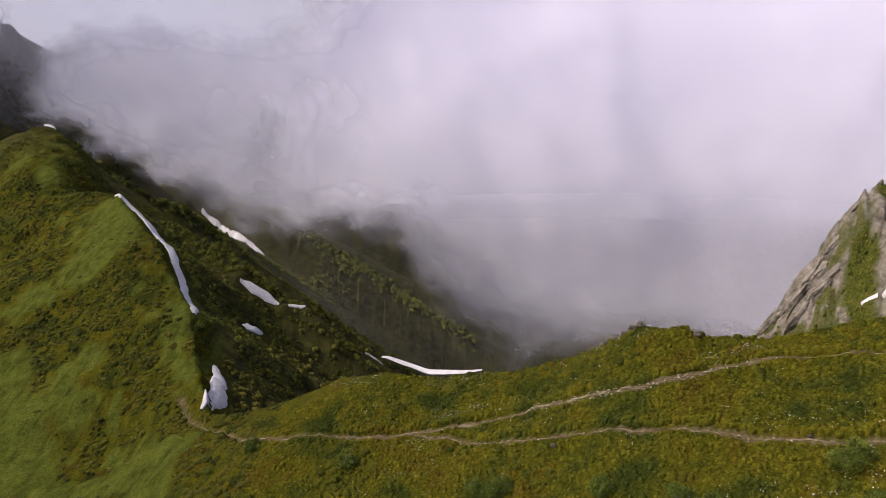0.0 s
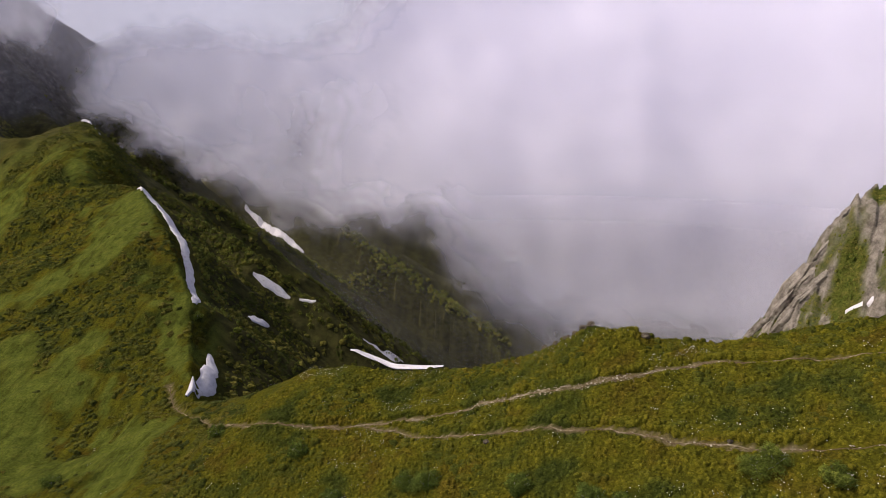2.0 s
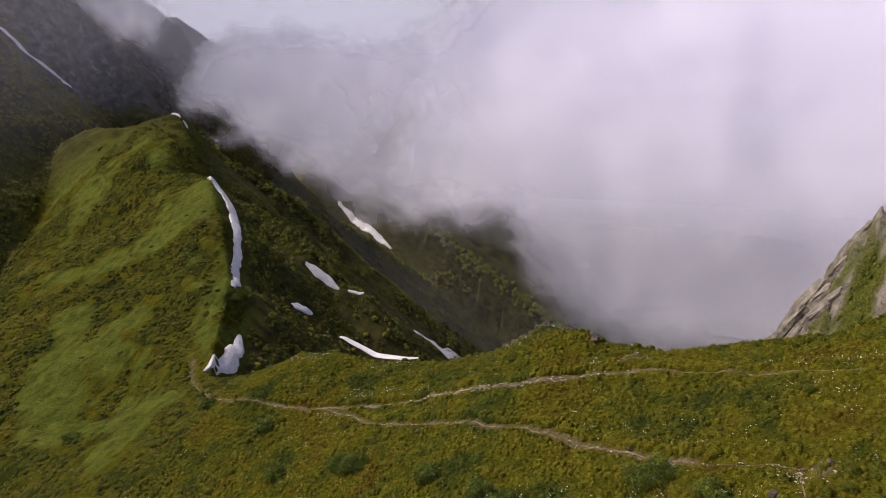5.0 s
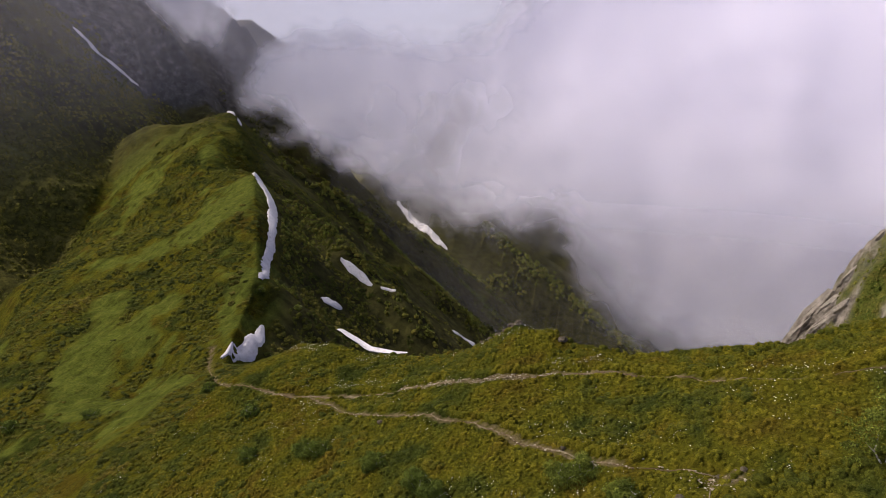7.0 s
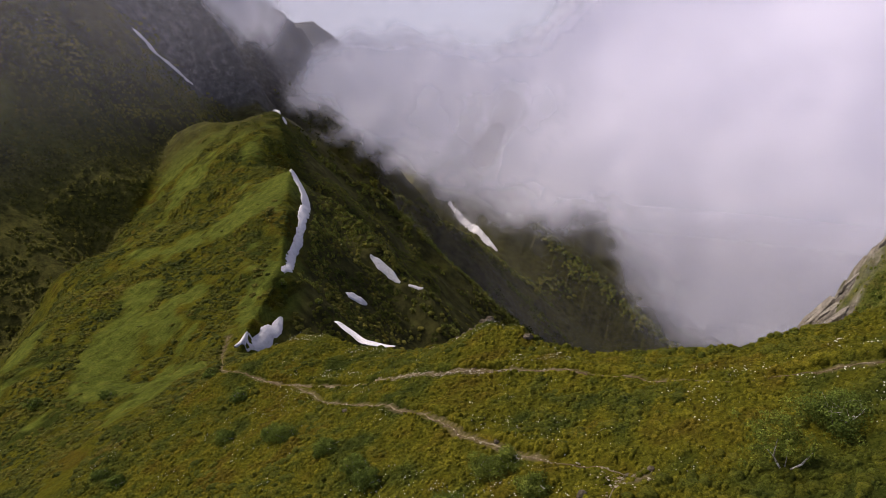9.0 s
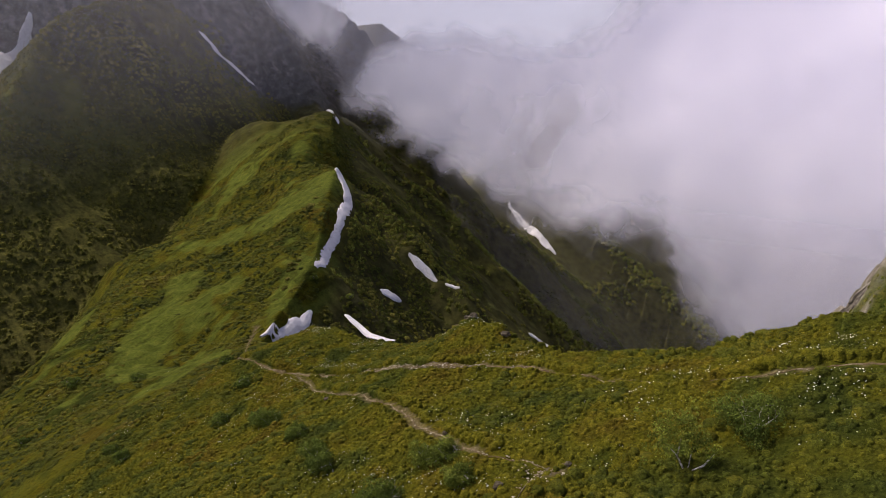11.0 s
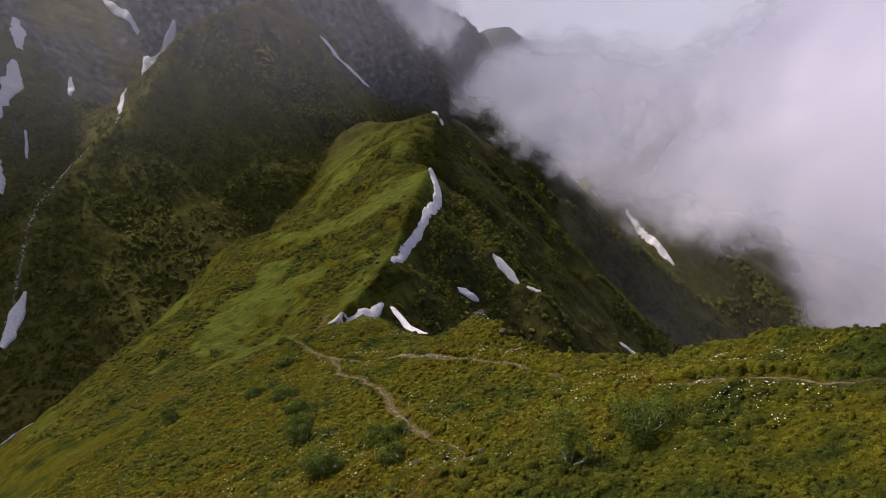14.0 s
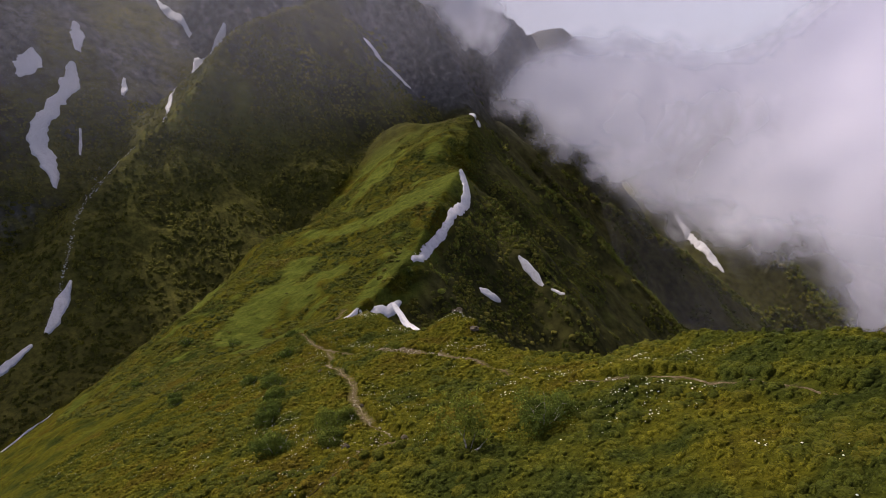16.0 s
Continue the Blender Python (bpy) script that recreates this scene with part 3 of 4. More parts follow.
snow_strip([(-65, 165.5, .5), (-66.8, 169.5, 1.3), (-71, 177, 1.4), (-75.6, 187, 1.1), (-80.4, 196, 1.2), (-86, 206, 1.6), (-93.2, 217.5, 1.9), (-100.2, 228.5, 1.6), (-106.5, 236, 2.0), (-114, 241, 1.7), (-119.5, 245, .5)], "long winding strip of old snow along a grassy ridge crest", 1.0)
snow_strip([(-50.6, 126.5, .3), (-50.8, 131, .9), (-51, 137, 1.6), (-52.2, 143, 1.7), (-54.4, 148.5, 1.2), (-56.7, 153, .3)], "tapering snow patch beside the saddle of the ridge", 1.3)
snow_strip([(-72.8, 230.6, .6), (-69.5, 230.8, 1.5), (-65.5, 230.8, 1.8), (-62, 230.6, 1.3), (-59.5, 230.4, .4)], "narrow snow patch on the dark shaded slope")
snow_strip([(-56.5, 231.4, .3), (-53.5, 231.7, .6), (-50.5, 232, .3)], "little sliver of snow on the dark shaded slope")
snow_strip([(-62, 195.5, .8), (-60.8, 198.5, 2.0), (-59.5, 202, 1.2), (-59, 203.5, .4)], "small pointed snow patch on the dark shaded slope")
snow_strip([(-11.3, 111.2, .25), (-9.4, 110.2, .6), (-6.5, 109.0, .75), (-2, 106.9, .85), (2.5, 104.9, .7), (6, 103.2, .2)], "thin curving snow bank just behind the ridge crest", 1.2, .3, True)
snow_strip([(-53, 311, .6), (-50, 319, 3.0), (-46, 328, 4.2), (-41, 340, 3.6), (-36, 350, 1)], "snow patch at the foot of the shaded rib")
snow_strip([(-184.5, 320.5, .8), (-182, 321.5, 2.6), (-179, 321.5, 2.4), (-177, 319, 1.4), (-174.5, 318, .4)], "small snow cap on the grassy peak")
snow_strip([(-289.5, 327.3, .8), (-286.5, 331.5, 4.4), (-283, 333.6, 3.2), (-278, 337, 1.7), (-274.8, 341.5, 1.9), (-274, 347.5, 1.9), (-272, 354, .7)], "broken snow strip on a steep dark mountainside")
snow_strip([(-303, 837, 2), (-285, 831, 3.6), (-259, 820, 4.8), (-236, 810, 4.0), (-221, 805, 1)], "long snow gully on a far forested slope", 2)
snow_strip([(-327, 134, 1), (-322, 131.5, 6), (-318, 127, 6), (-314, 122, 1)], "broad snow patch on the rocky mountain")
snow_strip([(-346, 163.5, 1.5), (-336, 160, 4.5), (-326, 156.5, 1)], "tall snow patch on the rocky mountain")
snow_strip([(-318, 150.5, 2), (-309, 146, 5), (-299, 137, 3), (-288, 124.5, 4.5), (-279, 117.5, 4.5), (-269, 117, 4.2), (-258, 116.3, 2.6), (-249, 113.5, .8)], "large curved tongue of snow in a mountain gully", 1.6)
snow_strip([(-315, 175.5, .8), (-308, 172, 1.8), (-301, 168, .8)], "little snow patch among dark rocks")
snow_strip([(-283, 138.5, .5), (-276, 135.5, .9), (-268, 132, .4)], "thin snow streak on the slope")
snow_strip([(-350, 258, 1), (-345, 250, 3), (-341, 241, 2.4), (-333, 228.5, 3.2), (-316, 217, 2), (-296, 203, 1)], "long snow-filled gully under the rocky wall", 1.4)
snow_strip([(-273, 183, .6), (-266, 178, 1.8), (-258, 173.5, .7)], "small snow patch at the head of the stream")
snow_strip([(-386, 228, .8), (-372, 230, 2.2), (-353, 235, 1.5)], "snow streak high on the rocky mountain")
snow_strip([(-182, 96, .5), (-177, 91, 2.0), (-171, 85.5, 2.4), (-166, 81, .8)], "snow bridge over the stream in the ravine", 1.4)
snow_strip([(-163.5, 75.5, .6), (-161, 70, 1.6), (-160, 64, 1.9), (-158, 58, 1)], "snow strip along the bottom of the ravine", 1.2)
snow_strip([(-127, 76, .5), (-126, 68, 1.7), (-125, 60, 2), (-124, 52, 1.4)], "dirty snow strip in the ravine bed", 1.2)


# ---------------------------------------------------------------- crag
CRAG = [
    (133.7, 124, 58, .33, 0, 1.2, 0), (104.7, 128, 38, .33, 0, 1.5, 0), (90.7, 130, 33.5, .33, 0, 2, 0), (84.2, 131, 33, .33, 0, 2.5, 0), (80.7, 131, 32, .34, 0, 3, 0), (76.7, 130.5, 26, .34, 0, 3, 0),
    (74.2, 130, 19.5, .36, 0, 3, 0), (71.2, 129.5, 15.8, .48, 0, 3, 0), (68.7, 130, 10.5, .6, 0, 3, 0), (65.2, 130.3, 4.5, .75, 0, 3.0, 0), (60.7, 130.5, -4, .85, 0, 3.0, 0), (55.7, 127, -16, .8, 0, 3.0, 0),
]


def rock_mesh(name, seed, size, flat=.7):
    bm = bmesh.new()
    bmesh.ops.create_icosphere(bm, subdivisions=3, radius=1)
    for v in bm.verts:
        p = v.co.copy()
        k = 1 + .35 * noise.noise(p * 1.3 + Vector((seed * 7.1, 0, 0))) + .16 * noise.noise(p * 3.4 + Vector((0, seed * 3.3, 0)))
        q = Vector((round(p.x * 2.2) / 2.2, round(p.y * 2.2) / 2.2, round(p.z * 2.2) / 2.2))
        v.co = (p * .4 + q * .6) * k * size
        v.co.z *= flat
    me = bpy.data.meshes.new(name)
    bm.to_mesh(me)
    bm.free()
    return me


CRAG_TURF = []


def crag():
    X, Y = np.meshgrid(np.arange(50, 118, .34), np.arange(96, 150, .34))
    wx, wy = X + 1.6 * fbm(X, Y, 5, 4, 41), Y + 1.6 * fbm(X, Y, 5, 4, 42)
    base = blend(wx, wy, CRAG, 3.0, 2.5)
    along = X * .90 - Y * .42                        # steep slabs, tilted to the left
    slab = ((along + 1.6 * fbm(X, Y, 6, 3, 43)) / 3.1) % 1
    slab2 = ((X * .82 - Y * .57 + .8 * fbm(X, Y, 3, 3, 48)) / 1.25) % 1
    fine = fbm(X, Y, 2.2, 3, 45)
    gully = 1 - step(1.6, 3.2, near_line(X, Y, [(78.5, 124), (77.6, 121.5), (75.9, 118.2), (74.2, 113), (73, 106)]) + 1.2 * fine)
    shelf = (1 - step(1.5, 3.6, near_line(X, Y, [(72.8, 128.4), (76, 127.4), (79.6, 126.4)]) + 1.6 * fine)) * step(-.45, .1, fbm(X, Y, 3.5, 3, 44))
    cap = 1 - step(2.0, 4.0, np.hypot(X - 86, (Y - 129.4) * 1.5) + 1.2 * fine)
    apron = step(0, 5, 112 - Y + 3 * fine)
    seams = .85 * step(.04, .26, fbm(X * 1.6 - Y * .7, Y * .5 + X * .3, 3.0, 4, 40))
    grassy = np.clip(np.maximum.reduce([gully, .9 * shelf, cap, apron, seams]), 0, 1)
    rough = (1 - .75 * grassy)
    Z = base + rough * (1.15 * (slab - .5) + .5 * (slab2 - .5) + .7 * ridged(X, Y, 4.5, 4, 46)) + .35 * fbm(X, Y, 1.4, 3, 47)
    edge = np.minimum(np.minimum(X - 50, 118 - X) / 4, np.minimum(Y - 96, 150 - Y) / 4)
    Z = Z - 6 * (1 - step(0, 1, edge))
    root = new("rock_crag")
    face = part("rock_face", sheet("rock_face", X, Y, Z), rock_mat, root)
    set_attr(face.data, "turf", grassy)
    # leaning slabs with dark clefts between them
    for i, (x, y, long, wide, deep) in enumerate([(63.6, 127.5, 5.0, 1.1, 1.5), (65.4, 126.2, 6.0, 1.0, 1.6), (66.8, 128.0, 6.5, .9, 1.7), (68.6, 126.8, 6.0, 1.1, 1.6), (70.6, 128.4, 6.5, 1.0, 1.9),
                                                  (72.4, 127.0, 5.0, 1.1, 1.5), (68.2, 123.6, 5.0, 1.2, 1.3), (71.2, 124.4, 5.5, 1.1, 1.4), (73.8, 124.8, 4.0, 1.0, 1.2), (75.4, 128.4, 4.0, .9, 1.2),
                                                  (87.5, 127.6, 4.5, 2.0, 1.6), (90.8, 126.2, 5.0, 2.2, 1.8), (88.6, 123.6, 3.5, 1.6, 1.3), (83.8, 114.6, 4.0, 1.5, 1.3), (86.0, 112.8, 4.5, 1.6, 1.4), (79.4, 129.6, 2.2, 1.1, 1.0)]):
        z = float(blend(np.array([x]), np.array([y]), CRAG, 3.0, 2.5)[0])
        slab_ob = part("slab", rock_mesh("slab", i + 3.0, 1.0, 1.0), rock_mat, root)
        for v in slab_ob.data.vertices:
            v.co = (v.co.x * long * .85, v.co.y * deep, v.co.z * wide * .85)
        set_attr(slab_ob.data, "turf", [0.0] * len(slab_ob.data.vertices))
        slab_ob.matrix_world = pose(x, y, z - .35, 12 * math.sin(i * 1.9) - 14, -(56 + 6 * math.sin(i * 2.3)), 8 * math.cos(i * 1.4))
    CRAG_TURF.append((X, Y, Z, grassy, root))
    return tagged(root, "steep grey rock crag with tilted slabs and grassy ledges", "crag")


crag()
snow_strip([(75.2, 116.2, .2), (78, 115.0, .45), (81, 113.5, .55), (84, 111.8, .5), (87, 110.2, .3)], "thin snow strip at the foot of the crag", .5, .4, False, lambda X, Y: blend(X, Y, CRAG, 3.0, 2.5) + .35)


# ---------------------------------------------------------------- rocks
def rocks(spots, label, group):
    for i, (x, y, s, f) in enumerate(spots):
        ob = part("rock", rock_mesh("rock", i + s, s, f), stone_mat)
        ob.matrix_world = pose(x, y, height_at(x, y) + (.12 + .22 * (group == "crest boulders")) * s, 8 * math.sin(i * 2.1), 8 * math.cos(i * 1.7), 53 * i)
        tagged(ob, label, "rock", group=group)


rocks([(32.2, 88.9, .8, .8), (33.2, 88.5, 1.0, .9), (34.3, 88.1, .9, .8), (35.4, 87.8, .7, .7), (36.6, 87.4, .8, .7), (37.9, 87.0, .8, .6), (34.6, 86.9, .6, .6), (39.4, 86.5, .5, .6)], "weathered grey boulder on the ridge crest", "crest boulders")
rocks([(28.9, 90.4, .6, .8), (27.9, 90.7, .55, .7), (26.9, 91.0, .6, .7), (25.9, 91.4, .5, .7), (24.8, 92.1, .6, .6), (23.4, 93.0, .5, .6), (29.8, 90.0, .5, .7), (21.8, 94.0, .45, .6)], "lichen-grey boulder among shrubs on the ridge crest", "crest boulders")
rocks([(19.5, 95.5, .7, .5), (18.4, 96, .5, .5), (49.3, 53.6, .42, 1.2), (38.6, 63.9, .3, .7), (13.5, 75.3, .4, .6), (54, 56.6, .3, .6), (52.3, 57, .25, .6)], "pale grey stone among low shrubs", "slope stones")


# ---------------------------------------------------------------- trails
def on_sheet(x, y):
    """Height of the ground's own mesh."""
    i = np.clip(np.searchsorted(gx, x) - 1, 0, len(gx) - 2)
    j = np.clip(np.searchsorted(gy, y) - 1, 0, len(gy) - 2)
    u, v = (x - gx[i]) / (gx[i + 1] - gx[i]), (y - gy[j]) / (gy[j + 1] - gy[j])
    return (GZ[j, i] * (1 - u) + GZ[j, i + 1] * u) * (1 - v) + (GZ[j + 1, i] * (1 - u) + GZ[j + 1, i + 1] * u) * v


def eased(pts, pitch=.25):
    """A line of points, evenly stepped and rounded at its corners."""
    P = []
    for a, b in zip(pts[:-1], pts[1:]):
        n = max(2, int(math.hypot(b[0] - a[0], b[1] - a[1]) / pitch))
        P += [(a[0] + (b[0] - a[0]) * i / n, a[1] + (b[1] - a[1]) * i / n) for i in range(n)]
    P = np.array(P + [pts[-1]], float)
    for _ in range(30):
        P[1:-1] = (P[:-2] + 2 * P[1:-1] + P[2:]) / 4
    return P


def trail(pts, half, label, seed):
    """Trodden earth: a narrow ribbon with frayed edges that wanders a little."""
    P = eased(pts)
    s = np.arange(len(P)) * .25
    T = np.gradient(P, axis=0)
    T /= np.linalg.norm(T, axis=1)[:, None]
    N = np.stack([-T[:, 1], T[:, 0]], 1)
    P = P + N * (.35 * fbm(s, s * 0, 6, 3, seed))[:, None]
    U = np.linspace(-1, 1, 7)
    S = s[:, None] + 0 * U
    ends = np.minimum(1, np.minimum(s, s[-1] - s) / 1.5)[:, None] * (1 - .5 * step(42, 48, P[:, :1]) - .35 * step(54, 60, P[:, :1])) * (.62 + .38 * step(4, 12, P[:, :1]))
    w = half * (.15 + .85 * ends) * (.75 + .75 * fbm(S, 30 * np.sign(U) + 0 * S, 1.6, 4, seed + 1, .65) + .55 * fbm(S, 0 * S, 11, 2, seed + 2))
    w = np.maximum(w, .02)
    X, Y = P[:, :1] + N[:, :1] * U * w, P[:, 1:] + N[:, 1:] * U * w
    Z = on_sheet(X, Y) + .09 - .16 * np.abs(U) ** 4 + .03 * fbm(X, Y, .5, 3, seed + 3)
    ob = part("trail", sheet("trail", X, Y, Z), soil_mat)
    return tagged(ob, label, "trail", kind="structure")


trail(TRAIL_UPPER, .26, "narrow pale dirt trail worn along the heath ridge", 201)
trail(TRAIL_LOWER, .16, "narrow dirt trail winding down through the heath", 211)
trail(TRAIL_BRANCH, .18, "faint dirt trail branching off between low shrubs", 221)


# ---------------------------------------------------------------- small scattered things
def along_line(pts, count, width, rng):
    seg = np.array([math.hypot(b[0] - a[0], b[1] - a[1]) for a, b in zip(pts[:-1], pts[1:])])
    k = rng.choice(len(seg), count, p=seg / seg.sum())
    f = rng.random(count)
    P = np.array(pts)
    q = P[k] + (P[k + 1] - P[k]) * f[:, None]
    return q + rng.normal(0, width, (count, 2))


OCTA = np.array([(1, 0, 0), (-1, 0, 0), (0, 1, 0), (0, -1, 0), (0, 0, 1), (0, 0, -1)], float)
OCTA_F = np.array([(0, 2, 4), (2, 1, 4), (1, 3, 4), (3, 0, 4), (2, 0, 5), (1, 2, 5), (3, 1, 5), (0, 3, 5)])


def pebbles(name, xy, size, mat, label, category, lift=0.0, flat=.6, seed=1):
    rng = np.random.default_rng(seed)
    n = len(xy)
    z = ground(xy[:, 0], xy[:, 1]) + lift
    s = size * (.5 + rng.random(n) ** 2 * 1.3)
    jit = 1 + .45 * (rng.random((n, 6, 3)) - .5)
    co = OCTA[None] * jit * s[:, None, None]
    co[:, :, 2] *= flat
    a = rng.random(n) * 6.28
    ca, sa = np.cos(a)[:, None], np.sin(a)[:, None]
    co = np.stack([co[:, :, 0] * ca - co[:, :, 1] * sa, co[:, :, 0] * sa + co[:, :, 1] * ca, co[:, :, 2]], -1)
    co += np.stack([xy[:, 0], xy[:, 1], z], -1)[:, None, :]
    f = (OCTA_F[None] + 6 * np.arange(n)[:, None, None]).reshape(-1, 3)
    ob = part(name, mesh_of(name, co.reshape(-1, 3), f), mat)
    return tagged(ob, label, category, kind="stuff")


R = np.random.default_rng(7)
stones = np.concatenate([along_line(TRAIL_UPPER[9:14], 620, .5, R), along_line(TRAIL_UPPER[5:16], 160, .3, R), along_line(TRAIL_LOWER, 120, .22, R), along_line([(50, 56.8), (53.6, 55.4)], 90, .7, R), along_line(TRAIL_BRANCH, 30, .3, R)])
pebbles("trail_stones", stones, .10, pebble_mat, "loose pale stones and grit strewn along a dirt trail", "stones", .04, .6, 2)
bed = np.concatenate([along_line(STREAM[1:11], 620, .45, R), along_line([(-262, 138), (-244, 128), (-230, 133)], 90, .5, R)])
pebbles("stream_stones", bed, .26, snow_mat, "pale stones and white water in a steep stream bed", "stream", .1, .5, 3)


def flowers():
    groups = np.concatenate([along_line(TRAIL_UPPER[6:], 300, 2.2, R) + (0, 1.6), along_line(TRAIL_LOWER, 200, 2.0, R) + (0, .8), along_line(MAIN_XY, 520, 1.6, R) - (0, 1.3),
                             R.uniform((-35, 44), (92, 84), (520, 2)), R.normal((30, 56), (8, 3), (90, 2)), R.normal((57, 52), (8, 4), (90, 2)), R.normal((72, 66), (6, 3), (90, 2)),
                             R.normal((-62, 116), (3, 3), (24, 2)), R.normal((-20, 92), (14, 6), (60, 2)), R.normal((-60, 90), (16, 8), (40, 2))])
    groups = groups[fbm(groups[:, 0], groups[:, 1], 9, 3, 66) > -.02]
    n = R.integers(1, 8, len(groups))
    xy = np.repeat(groups, n, axis=0) + R.normal(0, .42, (n.sum(), 2))
    xy = xy[trail_near(xy[:, 0], xy[:, 1]) > .8]
    pebbles("white_flowers", xy, .048, petal_mat, "clusters of small cream-white flowers on low shrubs", "flowers", .24, .7, 4)


MAIN_XY = [p[:2] for p in MAIN[3:20]]
flowers()


# ---------------------------------------------------------------- foliage
def leaf_mesh(name, c, r, h, leaves, size, seed, drop=.15):
    """Clumps of leaf sprays: centres c (n, 3), radius r, height h; so many leaves a clump."""
    rng = np.random.default_rng(seed)
    n = len(c)
    d = rng.normal(0, 1, (n, leaves, 3))
    d[:, :, 2] = np.abs(d[:, :, 2]) * (1 + drop) - drop
    d /= np.linalg.norm(d, axis=2, keepdims=True)
    k = .55 + .5 * rng.random((n, leaves, 1)) ** .6
    lump = 1 + .28 * np.sin(d[:, :, :1] * 5 + rng.random((n, 1, 1)) * 6) * np.cos(d[:, :, 1:2] * 4 + rng.random((n, 1, 1)) * 6)
    p = d * k * lump
    p[:, :, 0] *= r[:, None]
    p[:, :, 1] *= r[:, None]
    p[:, :, 2] *= h[:, None]
    p += c[:, None, :]
    nrm = d + rng.normal(0, .4, d.shape)
    nrm /= np.linalg.norm(nrm, axis=2, keepdims=True)
    t = np.cross(nrm, rng.normal(0, 1, d.shape))
    t /= np.linalg.norm(t, axis=2, keepdims=True)
    b = np.cross(nrm, t)
    s = (size * (.6 + .8 * rng.random((n, leaves, 1))))
    if np.ndim(size):
        s = size[:, None, None] * (.6 + .8 * rng.random((n, leaves, 1)))
    quad = np.stack([p - t * s, p - b * s * .6 + nrm * s * .12, p + t * s, p + b * s * .6 + nrm * s * .12], 2)
    co = quad.reshape(-1, 3)
    me = mesh_of(name, co, np.arange(len(co)).reshape(-1, 4))
    set_attr(me, "tone", np.repeat(rng.random(n), leaves * 4))
    return me


def scatter(count, lo, hi, seed, keep=None):
    rng = np.random.default_rng(seed)
    xy = rng.uniform(lo, hi, (count, 2))
    if keep is not None:
        xy = xy[keep(xy[:, 0], xy[:, 1])]
    return xy, rng


def carpet(name, xy, rng, rad, tall, leaves, leaf, seed, mat, label, category, sink=.1):
    z = ground(xy[:, 0], xy[:, 1])
    r = rad * (.55 + .9 * rng.random(len(xy)) ** 1.5)
    h = tall * (.6 + .7 * rng.random(len(xy)))
    ob = part(name, leaf_mesh(name, np.stack([xy[:, 0], xy[:, 1], z - sink], 1), r, h, leaves, leaf, seed), mat)
    return tagged(ob, label, category, kind="stuff")


def off_trail(x, y):
    return trail_near(x, y) > .80 - .38 * step(44, 50, x) + .25 * value(x, y, 3)


def cushions(name, xy, rng, rad, tall, mat, label, sink=.12, sides=7, rows=((1.0, 0.0), (.86, .55), (.5, .9)), category="shrubs", z=None, jag=.22):
    """A carpet of low rounded shrubs, each an uneven dome built of rings."""
    n = len(xy)
    r = rad * (.55 + .95 * rng.random(n) ** 1.6)
    h = tall * (.55 + .8 * rng.random(n))
    z = (ground(xy[:, 0], xy[:, 1]) if z is None else z) - sink
    s, top = sides, sides * len(rows)
    ring = np.arange(s) * 2 * math.pi / s
    co = np.zeros((n, top + 1, 3))
    turn = rng.random(n)[:, None] * 6.28
    for k, (q, v) in enumerate(rows):
        wob = q * (1 + .34 * (rng.random((n, s)) - .5)) * r[:, None]
        co[:, k * s:k * s + s, 0] = wob * np.cos(ring + turn + .4 * k)
        co[:, k * s:k * s + s, 1] = wob * np.sin(ring + turn + .4 * k)
        co[:, k * s:k * s + s, 2] = (v + jag * (rng.random((n, s)) - .5)) * h[:, None] - .25 * (k == 0)
    co[:, top, 2] = h
    co += np.stack([xy[:, 0], xy[:, 1], z], -1)[:, None, :]
    f = []
    for k in range(len(rows) - 1):
        for i in range(s):
            a, b = k * s + i, k * s + (i + 1) % s
            f += [(a, b, b + s), (a, b + s, a + s)]
    f += [(top - s + i, top - s + (i + 1) % s, top) for i in range(s)]
    f = (np.array(f)[None] + (top + 1) * np.arange(n)[:, None, None]).reshape(-1, 3)
    ob = part(name, mesh_of(name, co.reshape(-1, 3), f, jag < .3), mat)
    return tagged(ob, label, category, kind="stuff")


def on_heath(x, y):
    return off_trail(x, y) & off_snow(x, y) & (ground(x, y) > -14)


def crag_turf():
    X, Y, Z, grassy, root = CRAG_TURF[0]
    rng = np.random.default_rng(49)
    j, i = rng.integers(14, X.shape[0] - 14, 11000), rng.integers(14, X.shape[1] - 14, 11000)
    ok = (grassy[j, i] > .6) & (rng.random(11000) < .8)
    j, i = j[ok], i[ok]
    xy = np.stack([X[j, i], Y[j, i]], 1) + rng.normal(0, .1, (len(j), 2))
    ob = cushions("turf", xy, rng, .30, .22, turf_mat, "", .12, 5, ((1.0, 0.0), (.66, .75)), "", Z[j, i])
    ob.parent = root


crag_turf()
# low heath, densest where the camera passes nearest
xy, rng = scatter(24500, (-32, 42), (92, 106), 51, on_heath)
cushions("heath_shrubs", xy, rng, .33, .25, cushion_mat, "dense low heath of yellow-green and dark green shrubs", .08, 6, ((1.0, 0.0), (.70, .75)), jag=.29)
xy, rng = scatter(19500, (-30, 42), (92, 104), 50, lambda x, y: on_heath(x, y) & (trail_near(x, y) > .85 - .4 * (x > 46)))
carpet("heath_sprays", xy, rng, .32, .27, 11, .06, 52, shrub_mat, "leafy sprays standing out of the low heath", "shrubs", .0)
# rounder, taller shrubs in clusters
def clustered(x, y):
    return on_heath(x, y) & (trail_near(x, y) > 1.5) & (fbm(x, y, 8, 3, 67) > .09)


